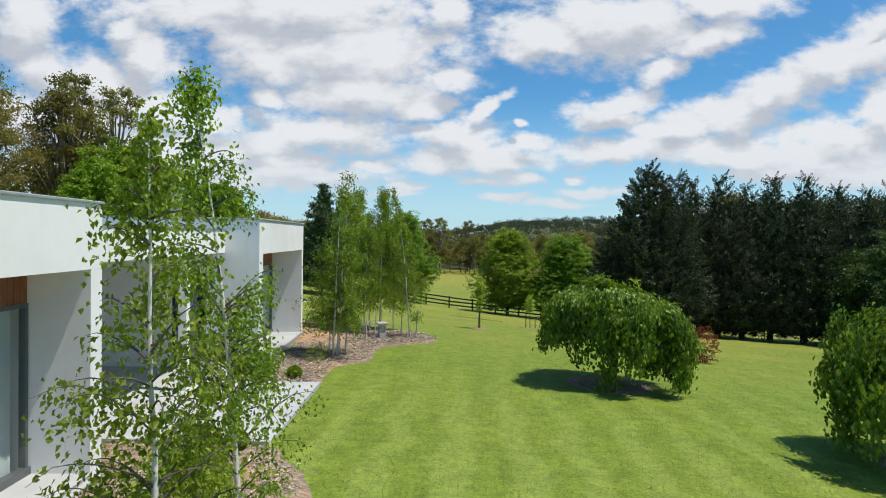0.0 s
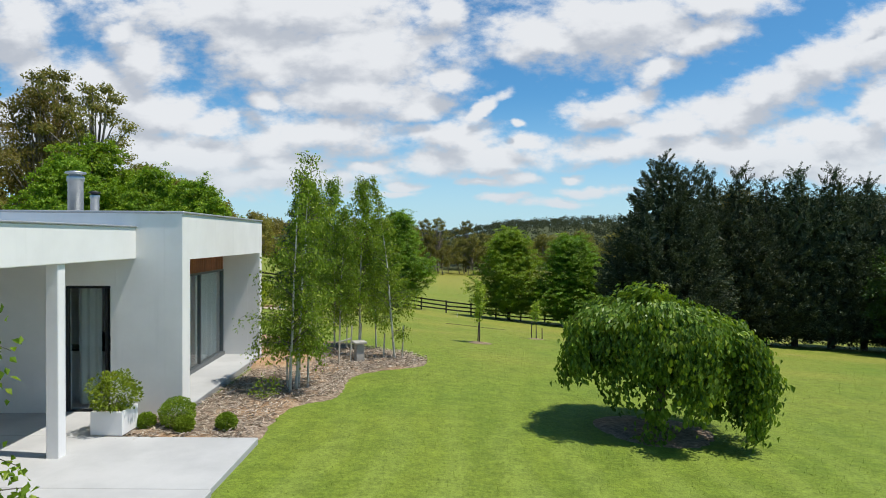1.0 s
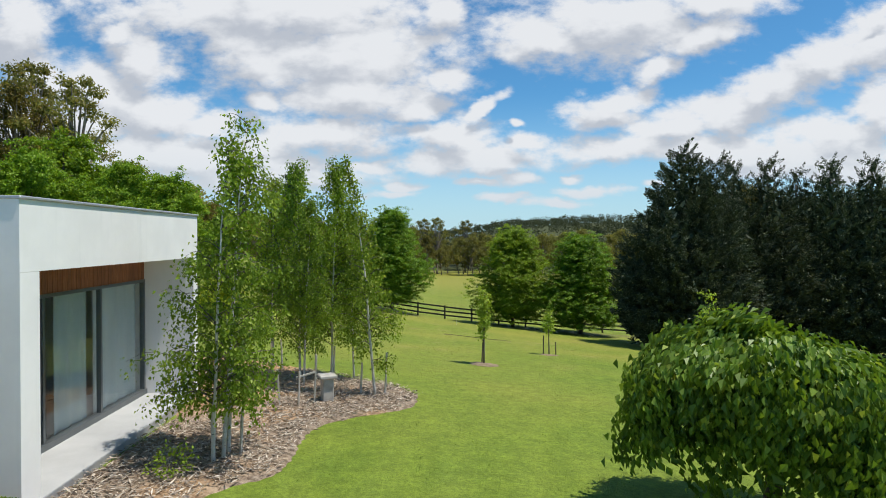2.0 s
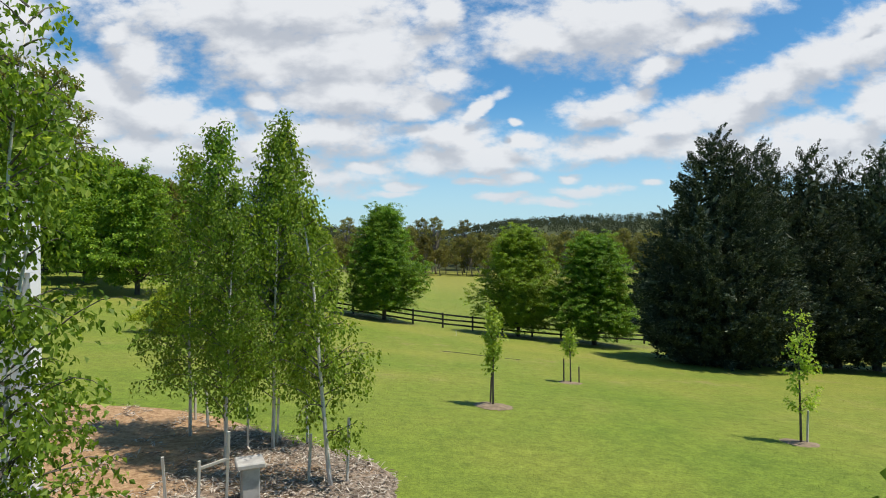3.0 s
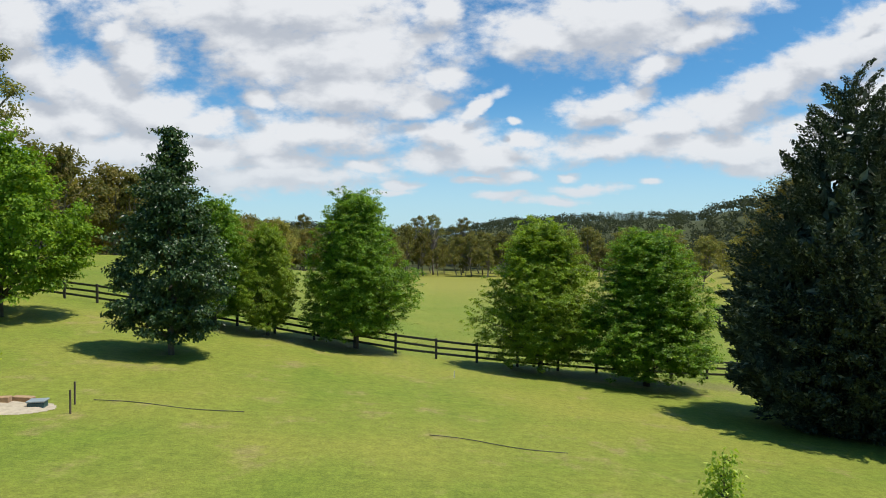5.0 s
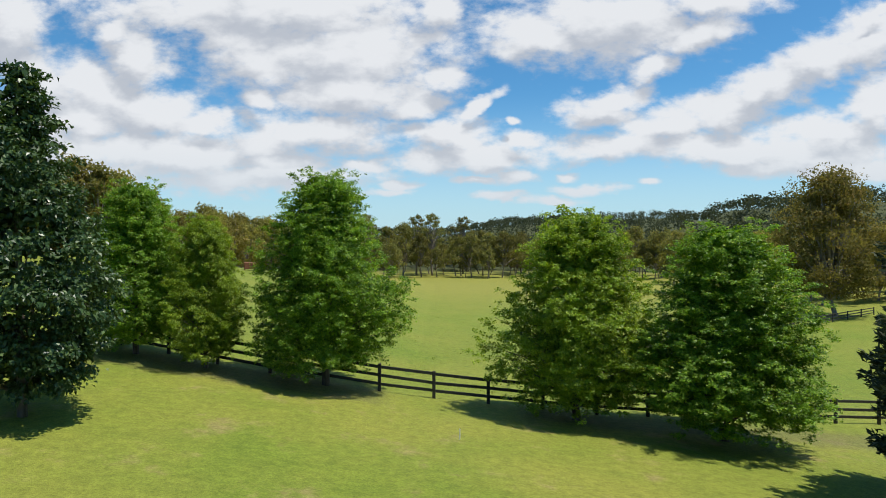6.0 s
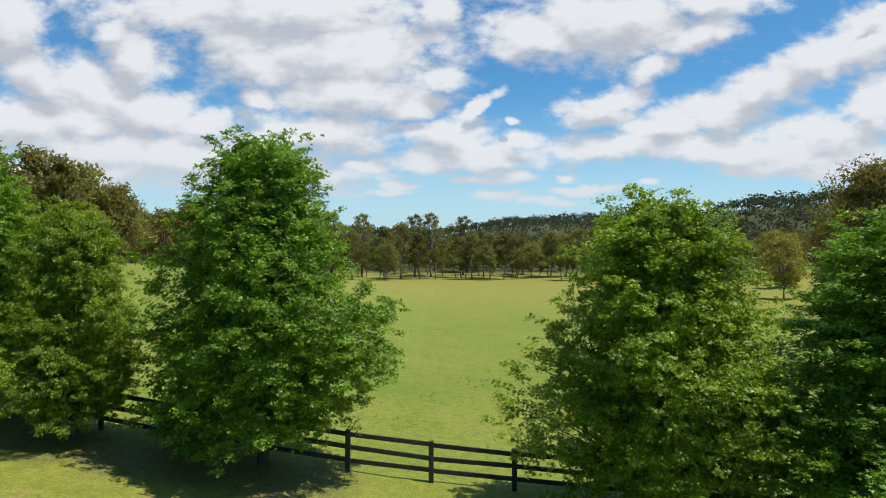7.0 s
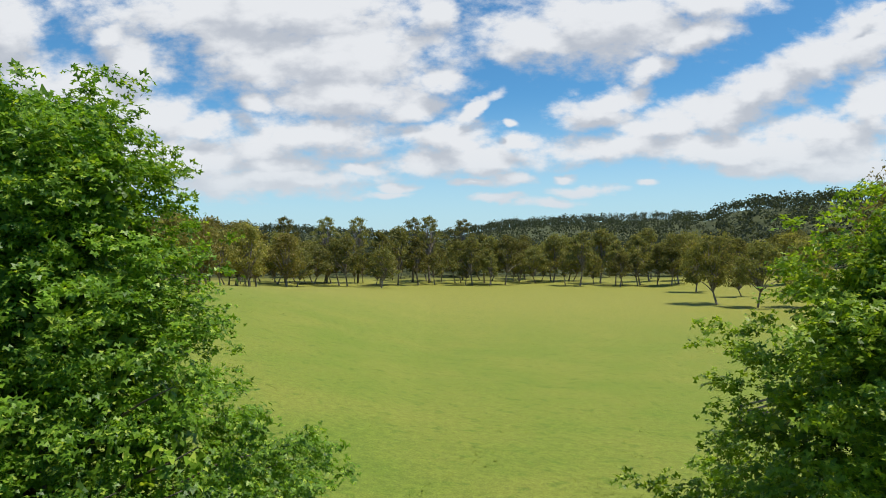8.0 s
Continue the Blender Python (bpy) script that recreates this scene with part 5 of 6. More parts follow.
# ---------------------------------------------------------------- trees along the fence and in the paddock
def build_amber_row():
    big = broad_tree("liquidambar_tree", 31, 9.2, 3.1, egg(0.30, 0.44), 0.9, 3500, 34, 0.074, 0.052, AMBER_LEAF, GREY_BARK, 0.095, 0.13, 0.6, 0.17, 40, 0.4, 3)
    big.matrix_basis = spot(-3.45, 62.3)
    name_tree(big, "full green liquidambar tree beside the paddock fence", "trees along the fence")
    wide = broad_tree("liquidambar_tree", 32, 8.7, 2.95, egg(0.32, 0.46), 0.8, 3500, 34, 0.074, 0.052, AMBER_YELLOW, GREY_BARK, 0.095, 0.14, 0.6, 0.16, 40, 0.4, 3)
    wide.matrix_basis = spot(6.85, 61.2)
    name_tree(wide, "full yellow-green liquidambar tree in front of the paddock fence", "trees along the fence")
    third = copy_thing(big, spot(12.3, 60.0, 0.93, 140, girth=1.25))
    name_tree(third, "full green liquidambar tree in front of the paddock fence", "trees along the fence")
    for src, x, y, size, turn, girth in ((wide, -8.4, 62.1, 0.74, 80, 0.78), (big, -11.6, 62.7, 0.82, 200, 0.92)):
        ob = copy_thing(src, spot(x, y, size, turn, girth=girth))
        name_tree(ob, "smaller green liquidambar tree at the paddock fence", "trees along the fence")


def build_maples():
    one = broad_tree("maple_tree", 41, 9.9, 4.3, egg(0.38, 0.6), 1.1, 900, 36, 0.19, 0.16, MAPLE_LEAF, GREY_BARK, 0.20, 0.12, 0.6, 0.2, 30)
    one.matrix_basis = spot(-20.3, 57.7, 0.93)
    name_tree(one, "rounded bright green maple tree on the lawn", "bright green trees")
    for x, y, size, turn in ((-27.0, 63.0, 1.12, 70), (-37.0, 71.0, 1.5, 160), (-33.0, 60.0, 1.15, 250)):
        name_tree(copy_thing(one, spot(x, y, size, turn)), "tall rounded bright green maple tree", "bright green trees")
    dark = broad_tree("ornamental_pear_tree", 42, 9.95, 2.3, egg(0.28, 0.86), 0.75, 1100, 34, 0.14, 0.10, DARK_LEAF, GREY_BARK, 0.14, 0.10, 0.6, 0.13, 24)
    dark.matrix_basis = spot(-9.8, 53.0)
    name_tree(dark, "dark green conical pear tree alone on the lawn")
    east = broad_tree("dark_leafy_tree", 43, 9.4, 4.0, egg(0.45, 0.5), 1.0, 1000, 34, 0.17, 0.13, SHADE_LEAF, GREY_BARK, 0.26, 0.12, 0.6, 0.2, 24)
    east.matrix_basis = spot(34.5, 46.5)
    name_tree(east, "dark green broadleaf tree in front of the cypress row")


def build_cypresses():
    lead = cypress(51, 13.9, 4.2, 1250, 120, 2, 0.035, 1.4)
    lead.matrix_basis = spot(17.3, 51.3)
    name_tree(lead, "huge dark green cypress at the end of the windbreak row", "cypress windbreak")
    slim = cypress(52, 13.7, 2.95, 620, 68, 2, 0.05, 1.3)
    slim.matrix_basis = spot(21.4, 53.2)
    name_tree(slim, "tall dark green cypress in the windbreak row", "cypress windbreak")
    rng = np.random.default_rng(5)
    x = 24.0
    while x < 47:
        y = 53.6 - (x - 24) * 0.10 + rng.normal(0, 0.4)
        name_tree(copy_thing(slim, spot(x, y, rng.uniform(0.95, 1.05), rng.uniform(0, 360))), "tall dark green cypress in the windbreak row", "cypress windbreak")
        x += rng.uniform(2.2, 2.7)


build_amber_row()
build_maples()
build_cypresses()


# ---------------------------------------------------------------- eucalypt woods
def build_gums():
    kinds = [gum(61, 17, 6.6, 20, 170, 0.70, 0.36, 0.24, 0.30), gum(62, 19, 5.6, 18, 180, 0.70, 0.34, 0.26, 0.31), gum(63, 16, 7.4, 24, 150, 0.70, 0.30, 0.18, 0.27), gum(64, 26, 7.6, 22, 200, 0.5, 0.50, 0.36, 0.21),
             gum(66, 24, 8.5, 44, 300, 0.40, 0.22, 0.12, 0.25, BROWN_GUM_LEAF), gum(67, 18, 7.4, 26, 96, 0.84, 0.22, 0.14, 0.30, BANK_GUM_LEAF)]
    big_one = gum(65, 21, 8.6, 64, 420, 0.42, 0.16, 0.12, 0.27, BROWN_GUM_LEAF)
    big_one.matrix_basis = spot(59.0, 124.8)
    name_tree(big_one, "broad dense olive-brown gum tree in the paddock", "gum wood round the paddock")
    label = "olive-green gum tree with a bare pale trunk"
    rng = np.random.default_rng(6)
    places = [(-50.5, 96, 3, 0.98, 40), (-61, 101, 3, 1.12, 150), (-60, 97, 4, 1.0, 150), (-70, 92, 4, 1.12, 10), (-66, 84, 4, 0.98, 80), (-53, 116, 0, 0.9, 0), (-51, 130, 1, 0.75, 90),
              (59.8, 181.6, 2, 0.92, 30), (64.2, 174.0, 0, 0.86, 60), (-16.0, 241.8, 2, 0.82, 0), (-50, 145, 2, 0.8, 200),
              (-53, 130, 5, 0.86, 20), (-58, 121, 5, 0.92, 100), (-49, 140, 5, 0.82, 190), (-63, 129, 5, 1.0, 250), (-45, 205, 5, 1.0, 60), (-51, 214, 5, 1.1, 170), (-40, 222, 5, 0.95, 300), (-57, 200, 5, 1.05, 10)]
    # loose front of the wood across the end of the paddock
    for k in range(64):
        x = -86 + k * 2.95 + rng.normal(0, 1.6)
        y = 292 + rng.normal(0, 15) - 14 * math.exp(-((x - 70) / 25) ** 2) + 0.10 * abs(x)
        places.append((x, y, int(rng.integers(0, 3)), rng.uniform(0.62, 1.4), rng.uniform(0, 360)))
    for k in range(48):
        places.append((rng.uniform(-190, 250), rng.uniform(305, 395), int(rng.integers(0, 3)), rng.uniform(0.9, 1.3), rng.uniform(0, 360)))
    for x, y in ((-60, 300), (-43, 298), (-31, 301), (-9, 305), (12, 318), (-2, 296)):
        places.append((x, y, 3, 1.05, x * 31))
    # the wooded bank west of the paddock
    for k in range(58):
        y = rng.uniform(108, 240)
        places.append((-51 + 0.06 * (y - 130) - rng.uniform(0, 42), y, 5, rng.uniform(0.8, 1.1), rng.uniform(0, 360)))
    for k in range(18):
        y = rng.uniform(135, 240)
        places.append((68 + 0.05 * (y - 112) + rng.uniform(0, 42), y, 5, rng.uniform(0.75, 1.0), rng.uniform(0, 360)))
    # the sides of the paddock
    for k in range(28):
        y = rng.uniform(105, 290)
        places.append((-53 + 0.05 * (y - 130) - rng.uniform(0, 45), y, int(rng.integers(0, 3)), rng.uniform(0.7, 1.0), rng.uniform(0, 360)))
    for k in range(28):
        y = rng.uniform(112, 290)
        places.append((66 + 0.06 * (y - 112) + rng.uniform(0, 60), y, int(rng.integers(0, 3)), rng.uniform(0.62, 0.92), rng.uniform(0, 360)))
    used = set()
    for x, y, kind, size, turn in places:
        if kind in used:
            ob = copy_thing(kinds[kind], spot(x, y, size, turn))
        else:
            used.add(kind)
            ob = kinds[kind]
            ob.matrix_basis = spot(x, y, size, turn)
        name_tree(ob, label, "gum wood round the paddock")


def build_far_woods():
    """The wooded hills behind: thousands of crowns, each a loose cloud of leaf sprays."""
    rng = np.random.default_rng(7)
    count = 7600
    y = 345 + 800 * rng.uniform(0, 1, count * 2) ** 1.4
    u = rng.uniform(-1.05, 1.05, count * 2)
    x = u * y
    # a few cleared slopes
    open_slope = (np.abs(u - 0.365) < 0.028) & (y > 430) & (y < 560)
    x, y = x[~open_slope][:count], y[~open_slope][:count]
    z = heights(x, y)
    tall = rng.uniform(9, 15, count)
    wide = rng.uniform(3.4, 6.5, count)
    per = 28
    v = unit(rng.normal(0, 1, (count, per, 3))) * rng.uniform(0.4, 1, (count, per, 1))
    c = np.stack([x, y, z + tall * 0.66], -1)[:, None] + v * np.stack([wide, wide, tall * 0.34], -1)[:, None]
    base = c.reshape(-1, 3)
    way = rng.normal(0, 0.7, base.shape) + np.array([0, 0, -0.2])
    face = v.reshape(-1, 3) + np.array([0, 0, 0.6]) + rng.normal(0, 0.4, base.shape)
    size = np.repeat(wide, per) * rng.uniform(0.22, 0.42, len(base))
    me = leaf_mesh("far_woods", base, way, face, size, size * 1.0, FAR_LEAF, 0.2, 0.2)
    tagged(new("far_woods", me), "grey-green eucalypt forest covering the distant hills", "forest", kind="stuff")


build_gums()
build_far_woods()


# ---------------------------------------------------------------- paddock fence
def build_fence(marks, group, label, tall=1.18):
    fence = thing("fence", label, "fence", group=group)
    post_me = Shape().box((-0.07, -0.05, -0.3), (0.07, 0.05, tall), 0.012).mesh("post", FENCE_DARK)
    rng = np.random.default_rng(len(marks))
    spots = [(x, y, height(x, y)) for x, y in marks]
    for x, y, z in spots:
        part("post", post_me, fence, at=pose(x, y, z, rng.normal(0, 0.6), rng.normal(0, 0.6), rng.normal(0, 3)))
    for (x0, y0, z0), (x1, y1, z1) in zip(spots, spots[1:]):
        for h in (0.30, 0.66, 1.04):
            a = Vector((x0, y0 + 0.07, z0 + h + rng.normal(0, 0.012)))
            b = Vector((x1, y1 + 0.07, z1 + h + rng.normal(0, 0.012)))
            span = b - a
            rail = Shape().box((-span.length / 2 - 0.03, -0.02, -0.065), (span.length / 2 + 0.03, 0.02, 0.065), 0.006).mesh("rail", FENCE_DARK)
            m = span.to_track_quat("X", "Z").to_matrix().to_4x4()
            m.translation = (a + b) / 2
            part("rail", rail, fence, at=m)


def fence_y(x):
    return 62.85 + 0.22 * max(0.0, -x - 7.0) + 0.18 * max(0.0, x - 8.0)


build_fence([(1.10 + 2.345 * k, fence_y(1.10 + 2.345 * k)) for k in range(-16, 22)], "paddock fences", "dark-stained timber post and three-rail paddock fence")
build_fence([(18.0 + 4.4 * k, 88.0 + 3.6 * k) for k in range(0, 12)], "paddock fences", "dark timber post and rail fence further down the paddock")


# ---------------------------------------------------------------- young trees with stakes
def sapling(seed, x, y, tall, r, leaves, stakes, stake_mat, label, first=0.36):
    rng = np.random.default_rng(seed)
    tree = thing("sapling", label, "tree", spot(x, y), "staked young trees")
    stem = limb(rng, (0, 0, -0.1), (rng.normal(0, 0.05), rng.normal(0, 0.05), tall * 0.96), 0.02, 8)
    part("trunk", Shape().tube(stem, np.linspace(0.032, 0.006, 8), 7).mesh("trunk", GREY_BARK, True), tree)
    base, way, face = [], [], []
    for k in range(30):
        f = first + (1 - first) * rng.uniform(0, 1)
        root = np.array([np.interp(f, np.linspace(0, 1, 8), stem[:, c]) for c in range(3)])
        a = rng.uniform(0, 6.28)
        span = r * rng.uniform(0.5, 1.1) * (1.12 - f) ** 0.4
        end = root + np.array([np.cos(a) * span, np.sin(a) * span, span * 0.75])
        line = limb(rng, root, end, 0.06, 5)
        part("branch", Shape().tube(line, np.linspace(0.009, 0.002, 5), 4).mesh("branch", GREY_BARK), tree)
        m = leaves // 30
        q = rng.uniform(0.15, 1.1, m)
        base.append(root + (end - root) * q[:, None] + rng.normal(0, 0.065, (m, 3)))
        way.append(rng.normal(0, 0.6, (m, 3)) + np.array([np.cos(a) * 0.5, np.sin(a) * 0.5, -0.35]))
        face.append(rng.normal(0, 0.5, (m, 3)) + np.array([0, 0, 0.9]))
    base, way, face = np.vstack(base), np.vstack(way), np.vstack(face)
    size = rng.uniform(0.7, 1.3, len(base))
    part("crown", leaf_mesh("crown", base, way, face, 0.082 * size, 0.062 * size, SAPLING_LEAF), tree)
    for dx, dy, h in stakes:
        stake = tagged(new("stake", Shape().box((-0.02, -0.02, -0.2), (0.02, 0.02, h), 0.004).mesh("stake", stake_mat)), "square timber stake beside a young tree", "stake", "tree stakes")
        stake.matrix_basis = pose(x + dx, y + dy, height(x + dx, y + dy), rng.normal(0, 1.2), rng.normal(0, 1.2), rng.uniform(0, 40))
    ring = [(x + 0.52 * math.cos(a), y + 0.52 * math.sin(a)) for a in [k * math.pi / 4 for k in range(8)]]
    bed_sheet("mulch_ring", ring, DIRT, 0.008, "ring of brown soil and bark round a young tree", "garden bed", 0.04, 0.14)


sapling(71, 2.40, 31.0, 2.62, 0.30, 1300, [(-0.06, 0.14, 0.85)], STAKE_DARK, "young tree with pale yellow-green leaves in a soil ring")
sapling(72, 5.70, 36.95, 1.95, 0.34, 620, [(-0.24, 0.05, 0.85), (0.30, 0.0, 0.62)], STAKE_DARK, "small young tree between two dark stakes", 0.5)
sapling(73, 9.45, 29.2, 3.05, 0.42, 800, [(0.14, 0.0, 0.78)], STAKE_WOOD, "young tree with open leaves and a white stake", 0.26)


# ---------------------------------------------------------------- garden bed things
def build_stakes():
    rng = np.random.default_rng(81)
    me = Shape().box((-0.019, -0.019, -0.25), (0.019, 0.019, 1.0), 0.004).mesh("stake", STAKE_WOOD)
    for x, y, h in ((-0.40, 24.35, 1.05), (-0.98, 24.3, 0.8), (-1.85, 23.2, 1.15), (-2.15, 23.0, 0.8), (-2.55, 23.0, 0.85), (-2.35, 25.7, 0.9), (-1.95, 26.1, 0.9), (-3.55, 27.0, 0.9), (-4.0, 27.5, 0.9), (-2.85, 19.95, 0.8), (-2.35, 19.85, 0.8), (-1.25, 7.7, 0.95)):
        ob = tagged(new("stake", me), "pale square timber stake in the bark bed", "stake", "bed stakes")
        ob.matrix_basis = pose(x, y, height(x, y), rng.normal(0, 2), rng.normal(0, 2), rng.uniform(0, 60)) @ Matrix.Diagonal((1, 1, h, 1))
    bar = tagged(new("cross_rail", Shape().box((-0.22, -0.015, -0.02), (0.22, 0.015, 0.02), 0.004).mesh("cross_rail", STAKE_WOOD)), "pale timber rail nailed across two stakes", "rail")
    bar.matrix_basis = pose(-2.0, 23.1, height(-2.0, 23.1) + 0.72, 0, -14, 20)


def build_pedestal(x, y):
    ob = thing("stone_pedestal", "pale cast stone pedestal with a square top in the bark bed", "pedestal", spot(x, y, 1.0, 24))
    part("shaft", Shape().box((-0.125, -0.125, 0.05), (0.125, 0.125, 0.58), 0.02).mesh("shaft", STONE), ob)
    part("base", Shape().box((-0.16, -0.16, -0.05), (0.16, 0.16, 0.05), 0.012).mesh("base", STONE), ob)
    part("top", Shape().box((-0.19, -0.19, 0.58), (0.19, 0.19, 0.655), 0.015).mesh("top", STONE), ob)


def build_planter(x, y):
    ob = thing("planter_box", "square pale planter box on the terrace", "planter", pose(x, y, 0.047))
    s = Shape()
    for lo, hi in (((-0.28, -0.28, 0), (0.28, -0.24, 0.42)), ((-0.28, 0.24, 0), (0.28, 0.28, 0.42)), ((-0.28, -0.24, 0), (-0.24, 0.24, 0.42)), ((0.24, -0.24, 0), (0.28, 0.24, 0.42))):
        s.box(lo, hi, 0.006)
    part("box", s.mesh("box", RENDERED), ob)
    part("soil", Shape().box((-0.24, -0.24, 0.02), (0.24, 0.24, 0.36), 0.004).mesh("soil", DIRT), ob, "dark potting soil")
    shrub("planter_shrub", "rounded green shrub growing in the planter", "shrub", 91, 0.40, 0.34, 1500, 0.065, BOX_LEAF, pose(x, y, 0.42))


def scatter_chips(name, spots_xy, deep, count, seed):
    rng = np.random.default_rng(seed)
    # the freshly dug corner of the bed has few chips
    worn = (spots_xy[:, 0] > -2.7) | (spots_xy[:, 1] < 21.8) | (np.arange(len(spots_xy)) % 6 == 0)
    ok = spots_xy[(deep > 0.12) & worn]
    p = ok[rng.integers(0, len(ok), count)] + rng.normal(0, 0.09, (count, 2))
    z = heights(p[:, 0], p[:, 1]) + 0.065 + rng.uniform(0, 0.03, count)
    a = rng.uniform(0, 6.28, count)
    way = np.stack([np.cos(a), np.sin(a), rng.normal(0, 0.25, count)], -1)
    face = rng.normal(0, 0.3, (count, 3)) + np.array([0, 0, 1.0])
    length = rng.uniform(0.05, 0.20, count)
    me = leaf_mesh(name, np.column_stack([p, z]), way, face, length, rng.uniform(0.012, 0.035, count), CHIPS, 0.3, 0.02)
    tagged(new(name, me), "loose grey and brown bark chips on the beds", "bark chips", kind="stuff")


build_stakes()
build_pedestal(-1.62, 23.5)
build_planter(-5.0, 16.25)
for k, (x, y, r) in enumerate(((-4.08, 16.72, 0.31), (-4.62, 16.62, 0.16), (-3.83, 16.42, 0.17), (-3.10, 16.55, 0.18), (-2.75, 11.25, 0.19), (-3.35, 11.2, 0.24))):
    shrub("box_ball", "clipped round box bush in the bark bed", "shrub", 100 + k, r, r * 0.92, int(2200 + 9000 * r), 0.034, BOX_LEAF, spot(x, y, 1.0, 0, 0.03), True, "box balls")
shrub("small_shrub", "thin straggling shrub by the house wall", "shrub", 110, 0.28, 0.26, 260, 0.06, BOX_LEAF, spot(-3.05, 18.9, 1, 0, 0.03))
shrub("garden_shrub", "leafy green shrub under the birches", "shrub", 111, 0.55, 0.5, 1500, 0.075, BOX_LEAF, spot(-2.5, 8.6, 1, 0, 0.03))
shrub("garden_shrub", "leafy green shrub under the birches", "shrub", 112, 0.5, 0.42, 1200, 0.075, BOX_LEAF, spot(-2.9, 9.9, 1, 0, 0.03))
gold = broad_tree("golden_shrub", 113, 2.15, 1.35, egg(0.45, 0.5), 0.05, 900, 26, 0.075, 0.05, GOLD_LEAF, GREY_BARK, 0.08, 0.16, 0.6, 0.05, 14, 0.0)
gold.matrix_basis = spot(-11.2, 42.6)
tagged(gold, "bushy yellow-green golden shrub on the lawn", "shrub")
shrub("red_shrub", "dark red leafy shrub on the lawn", "shrub", 115, 0.55, 0.66, 2400, 0.06, RED_LEAF, spot(10.35, 24.0))
scatter_chips("bark_chips", BED, BED_DEEP, 14000, 82)
scatter_chips("bark_chips", BED2, BED2_DEEP, 7000, 83)


# ---------------------------------------------------------------- odds and ends on the lawn
def build_lawn_things():
    bed_sheet("sand_patch", [(-10.6, 42.9), (-9.4, 43.1), (-8.9, 43.9), (-9.4, 44.5), (-10.6, 44.4), (-11.0, 43.6)], SAND, 0.008, "bare patch of pale sandy soil", "soil", 0.03)
    box = thing("tank_lid", "low teal plastic inspection box half sunk in the soil", "service box", spot(-9.35, 43.95, 0.78, 12))
    part("body", Shape().box((-0.26, -0.2, -0.05), (0.26, 0.2, 0.20), 0.03).mesh("body", TEAL), box)
    part("lid", Shape().box((-0.29, -0.23, 0.20), (0.29, 0.23, 0.26), 0.02).mesh("lid", plain_material("pale_lid", (0.26, 0.30, 0.31), 0.5)), box, "pale grey lid")
    for k, (x, y, turn) in enumerate(((-10.5, 44.1, 8), (-10.0, 44.35, -10))):
        ob = tagged(new("block", Shape().box((-0.30, -0.10, -0.02), (0.30, 0.10, 0.16), 0.015).mesh("block", BRICKISH)), "tan timber block lying by the sandy patch", "block", "garden blocks")
        ob.matrix_basis = spot(x, y, 1, turn)
    for x, y in ((-8.27, 43.6), (-8.75, 44.6)):
        ob = tagged(new("stake", Shape().box((-0.02, -0.02, -0.2), (0.02, 0.02, 0.62), 0.004).mesh("stake", STAKE_DARK)), "dark weathered stake in the lawn", "stake")
        ob.matrix_basis = spot(x, y)
    peg = tagged(new("survey_peg", Shape().box((-0.018, -0.018, -0.15), (0.018, 0.018, 0.34), 0.004).mesh("survey_peg", WHITE_PLASTIC)), "small white peg standing in the grass", "peg")
    peg.matrix_basis = spot(2.0, 56.3)
    rng = np.random.default_rng(9)
    for x0, y0, x1, y1 in ((-8.5, 45.1, -4.3, 45.2), (1.05, 44.6, 4.8, 44.0)):
        t = np.linspace(0, 1, 30)
        x, y = x0 + (x1 - x0) * t, y0 + (y1 - y0) * t + 0.12 * np.sin(t * 7)
        line = np.stack([x, y, heights(x, y) + 0.03], -1)
        tagged(new("poly_pipe", Shape().tube(line, 0.014, 6).mesh("poly_pipe", HOSE, True)), "thin dark plastic pipe lying across the lawn", "pipe", "lawn pipes")


build_lawn_things()


def build_trough():
    ob = thing("feed_bin", "rust-brown steel feed bin in the paddock", "feed bin", spot(-24.0, 118.0, 0.8, 20))
    part("bin", Shape().box((-0.9, -0.7, 0.25), (0.9, 0.7, 1.35), 0.08).mesh("bin", RUST), ob)
    for x in (-0.8, 0.8):
        for y in (-0.6, 0.6):
            part("leg", Shape().box((x - 0.05, y - 0.05, -0.1), (x + 0.05, y + 0.05, 0.26), 0.01).mesh("leg", RUST), ob)


build_trough()


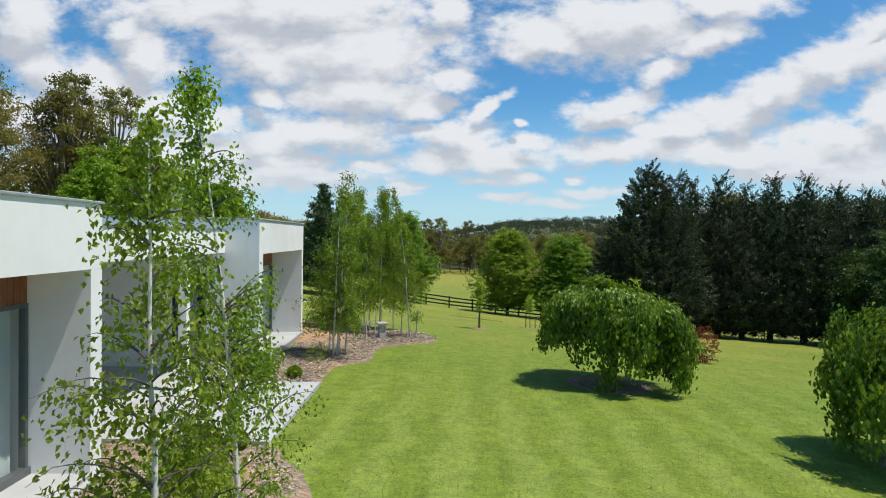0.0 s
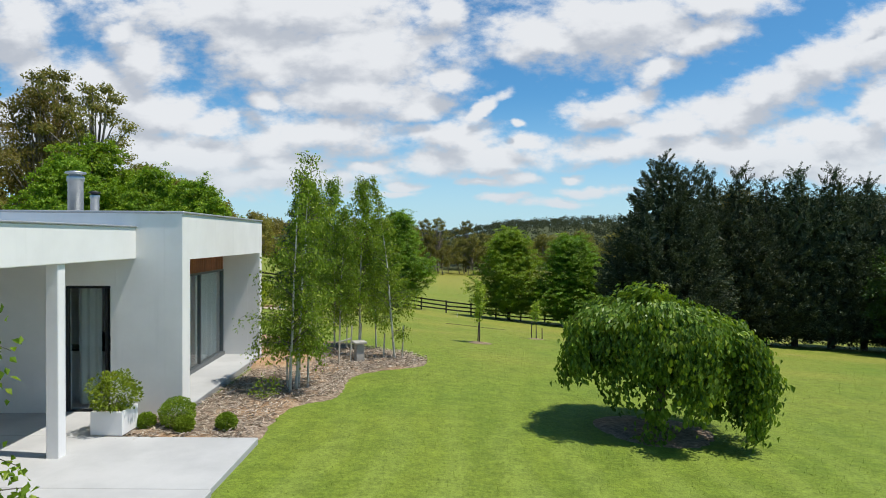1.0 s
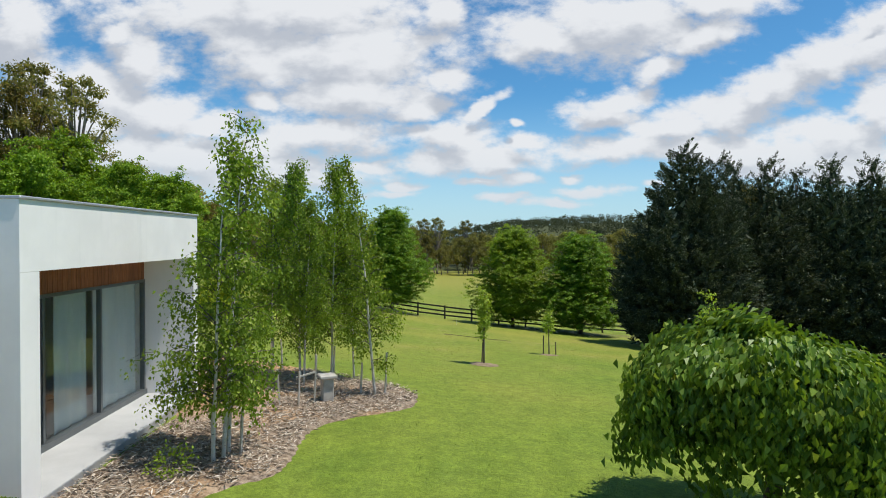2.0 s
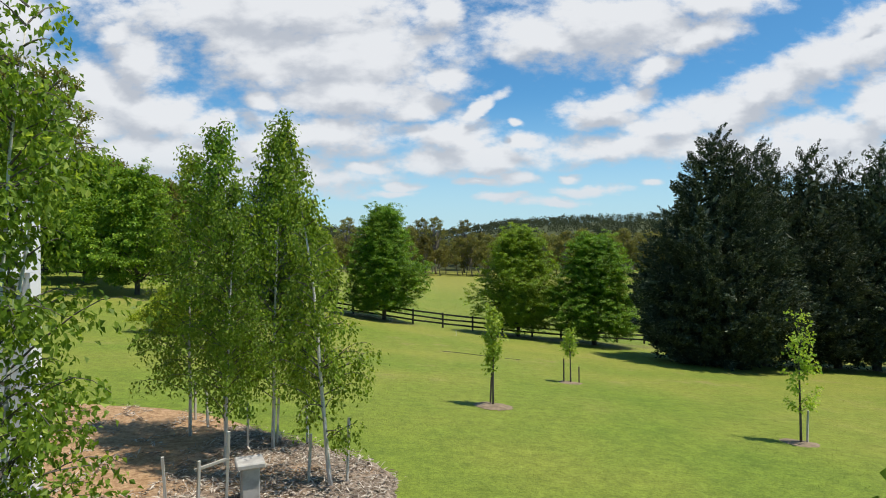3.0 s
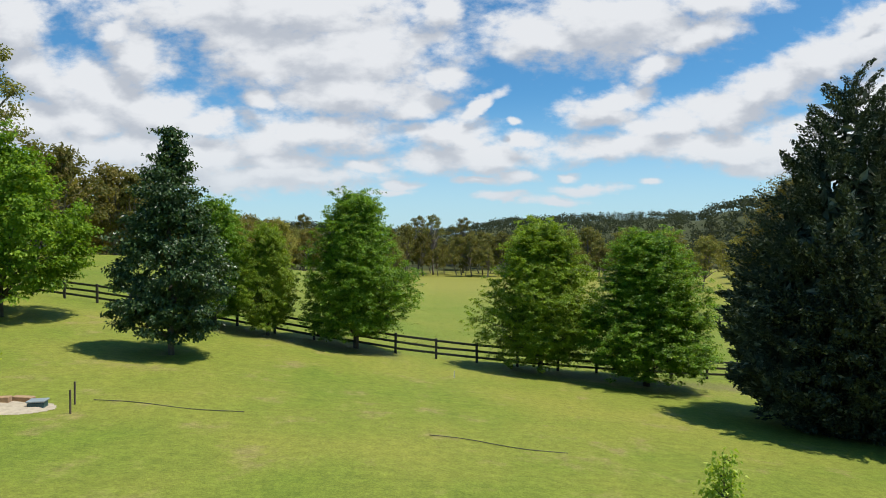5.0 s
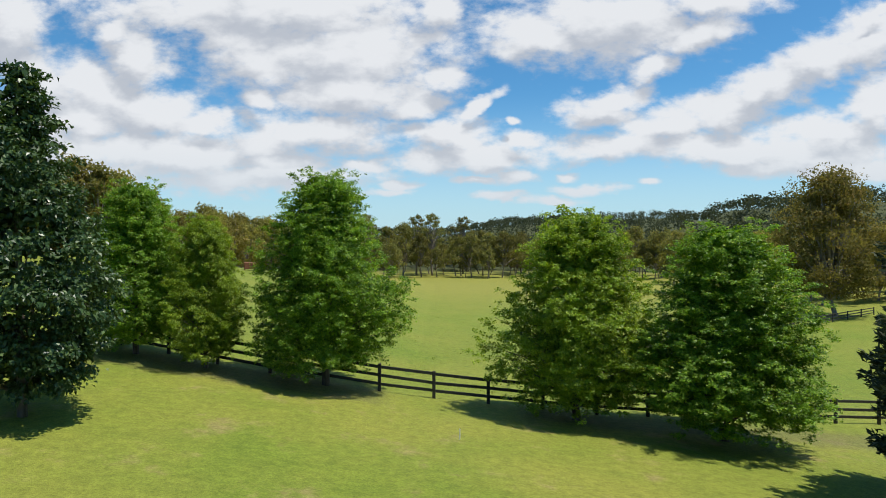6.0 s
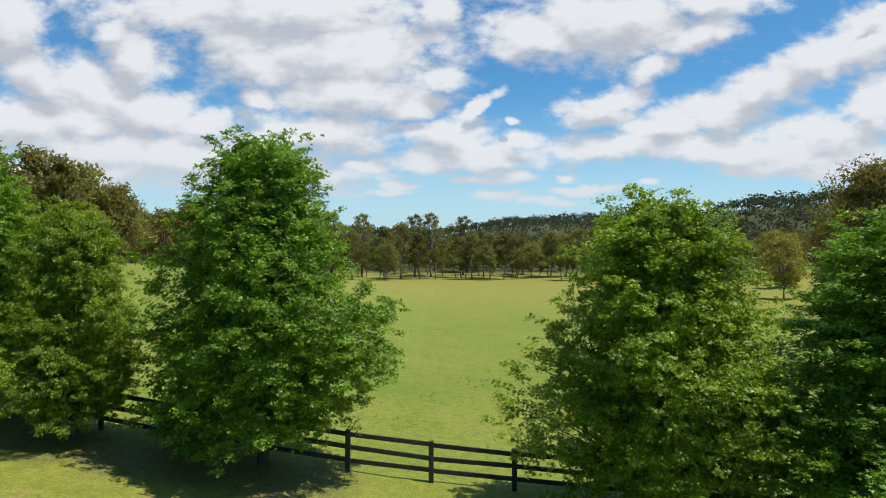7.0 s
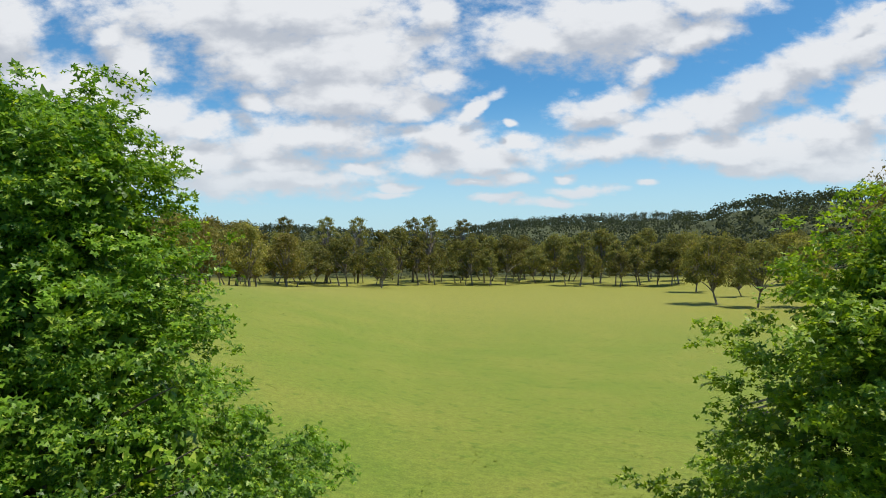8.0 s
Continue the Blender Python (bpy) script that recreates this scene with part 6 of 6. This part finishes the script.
# ---------------------------------------------------------------- grass blades on the nearer lawn
def build_grass():
    rng = np.random.default_rng(15)
    count = 150000
    y = 6.0 + 44.0 * rng.uniform(0, 1, count) ** 1.5
    x = rng.uniform(-0.75, 0.85, count) * (y - 1.0) + 1.0
    clear = (x > -2.2) | (y > 29.5)
    inside = (x < 0.6) & (y < 30.0) & (y > 15.8)
    edge = np.interp(y, [15.8, 18.4, 19.4, 21.3, 22.3, 23.3, 24.9, 25.8, 26.8, 28.3, 30.0], [-2.3, -2.1, -1.4, -1.4, -0.7, 0.4, 0.5, -0.3, -1.8, -4.0, -9.0])
    near_edge = np.interp(y, [3.0, 6.0, 8.2, 9.8, 10.9, 11.6, 15.8], [-0.6, -0.55, -0.6, -1.0, -1.6, -2.15, -2.15])
    keep = clear & (x > np.where(y < 15.8, near_edge, edge))
    for cx, cy, r in ((5.25, 17.8, 1.2), (9.6, 11.9, 1.05), (2.4, 31.0, 0.5), (5.7, 36.95, 0.5), (9.45, 29.2, 0.5)):
        keep &= np.hypot(x - cx, y - cy) > r
    keep &= ~((x < -8.5) & (y > 42.5) & (y < 44.8))
    x, y = x[keep], y[keep]
    k = len(x)
    z = heights(x, y) - 0.01 + 0.025 * np.sin(x * 0.9 + 0.3 * y) * np.sin(y * 0.7 - 0.2 * x) * np.clip((y - 8) / 20, 0, 1)
    tall = rng.uniform(0.014, 0.034, k) * np.where(rng.uniform(0, 1, k) < 0.04, 1.5, 1.0)
    a = rng.uniform(0, 6.28, k)
    side = np.stack([np.cos(a), np.sin(a), np.zeros(k)], -1)
    base = np.stack([x, y, z], -1)
    tip = base + np.stack([rng.normal(0, 0.6, k), rng.normal(0, 0.6, k), np.ones(k)], -1) * tall[:, None]
    w = rng.uniform(0.005, 0.011, k)[:, None]
    verts = np.stack([base - side * w, base + side * w, tip], 1).reshape(-1, 3)
    me = mesh_of("grass_blades", verts, np.arange(k * 3).reshape(-1, 3), None, GRASS)
    tagged(new("grass_blades", me), "short mown green grass blades of the lawn", "grass", kind="stuff")


build_grass()


def build_paddock_grass():
    """Tussocks of longer grass in the near part of the paddock."""
    rng = np.random.default_rng(16)
    tufts = 10000
    y = 64.0 + 60.0 * rng.uniform(0, 1, tufts) ** 1.35
    x = 1.5 + rng.uniform(-0.62, 0.62, tufts) * (y - 52.0)
    patch = np.sin(x * 0.9 + 2 * np.sin(y * 0.31)) * np.sin(y * 0.55 + 1.7 * np.sin(x * 0.37))
    keep = patch + rng.normal(0, 0.5, tufts) > -0.1
    x, y = x[keep], y[keep]
    blades = 12
    k = len(x) * blades
    reach = np.repeat(rng.uniform(0.04, 0.13, len(x)), blades)
    a = rng.uniform(0, 6.28, k)
    gx, gy = np.repeat(x, blades) + np.cos(a) * reach * rng.uniform(0.2, 1, k), np.repeat(y, blades) + np.sin(a) * reach * rng.uniform(0.2, 1, k)
    base = np.stack([gx, gy, heights(gx, gy) - 0.02], -1)
    tall = np.repeat(rng.uniform(0.02, 0.05, len(x)), blades) * rng.uniform(0.6, 1.2, k)
    tip = base + np.stack([np.cos(a) * 1.5, np.sin(a) * 1.5, np.ones(k)], -1) * tall[:, None]
    side = np.stack([-np.sin(a), np.cos(a), np.zeros(k)], -1) * rng.uniform(0.008, 0.016, k)[:, None]
    verts = np.stack([base - side, base + side, tip], 1).reshape(-1, 3)
    me = mesh_of("paddock_tussocks", verts, np.arange(k * 3).reshape(-1, 3), None, GRASS)
    tagged(new("paddock_tussocks", me), "tufts of longer green grass in the paddock", "grass", kind="stuff")


build_paddock_grass()
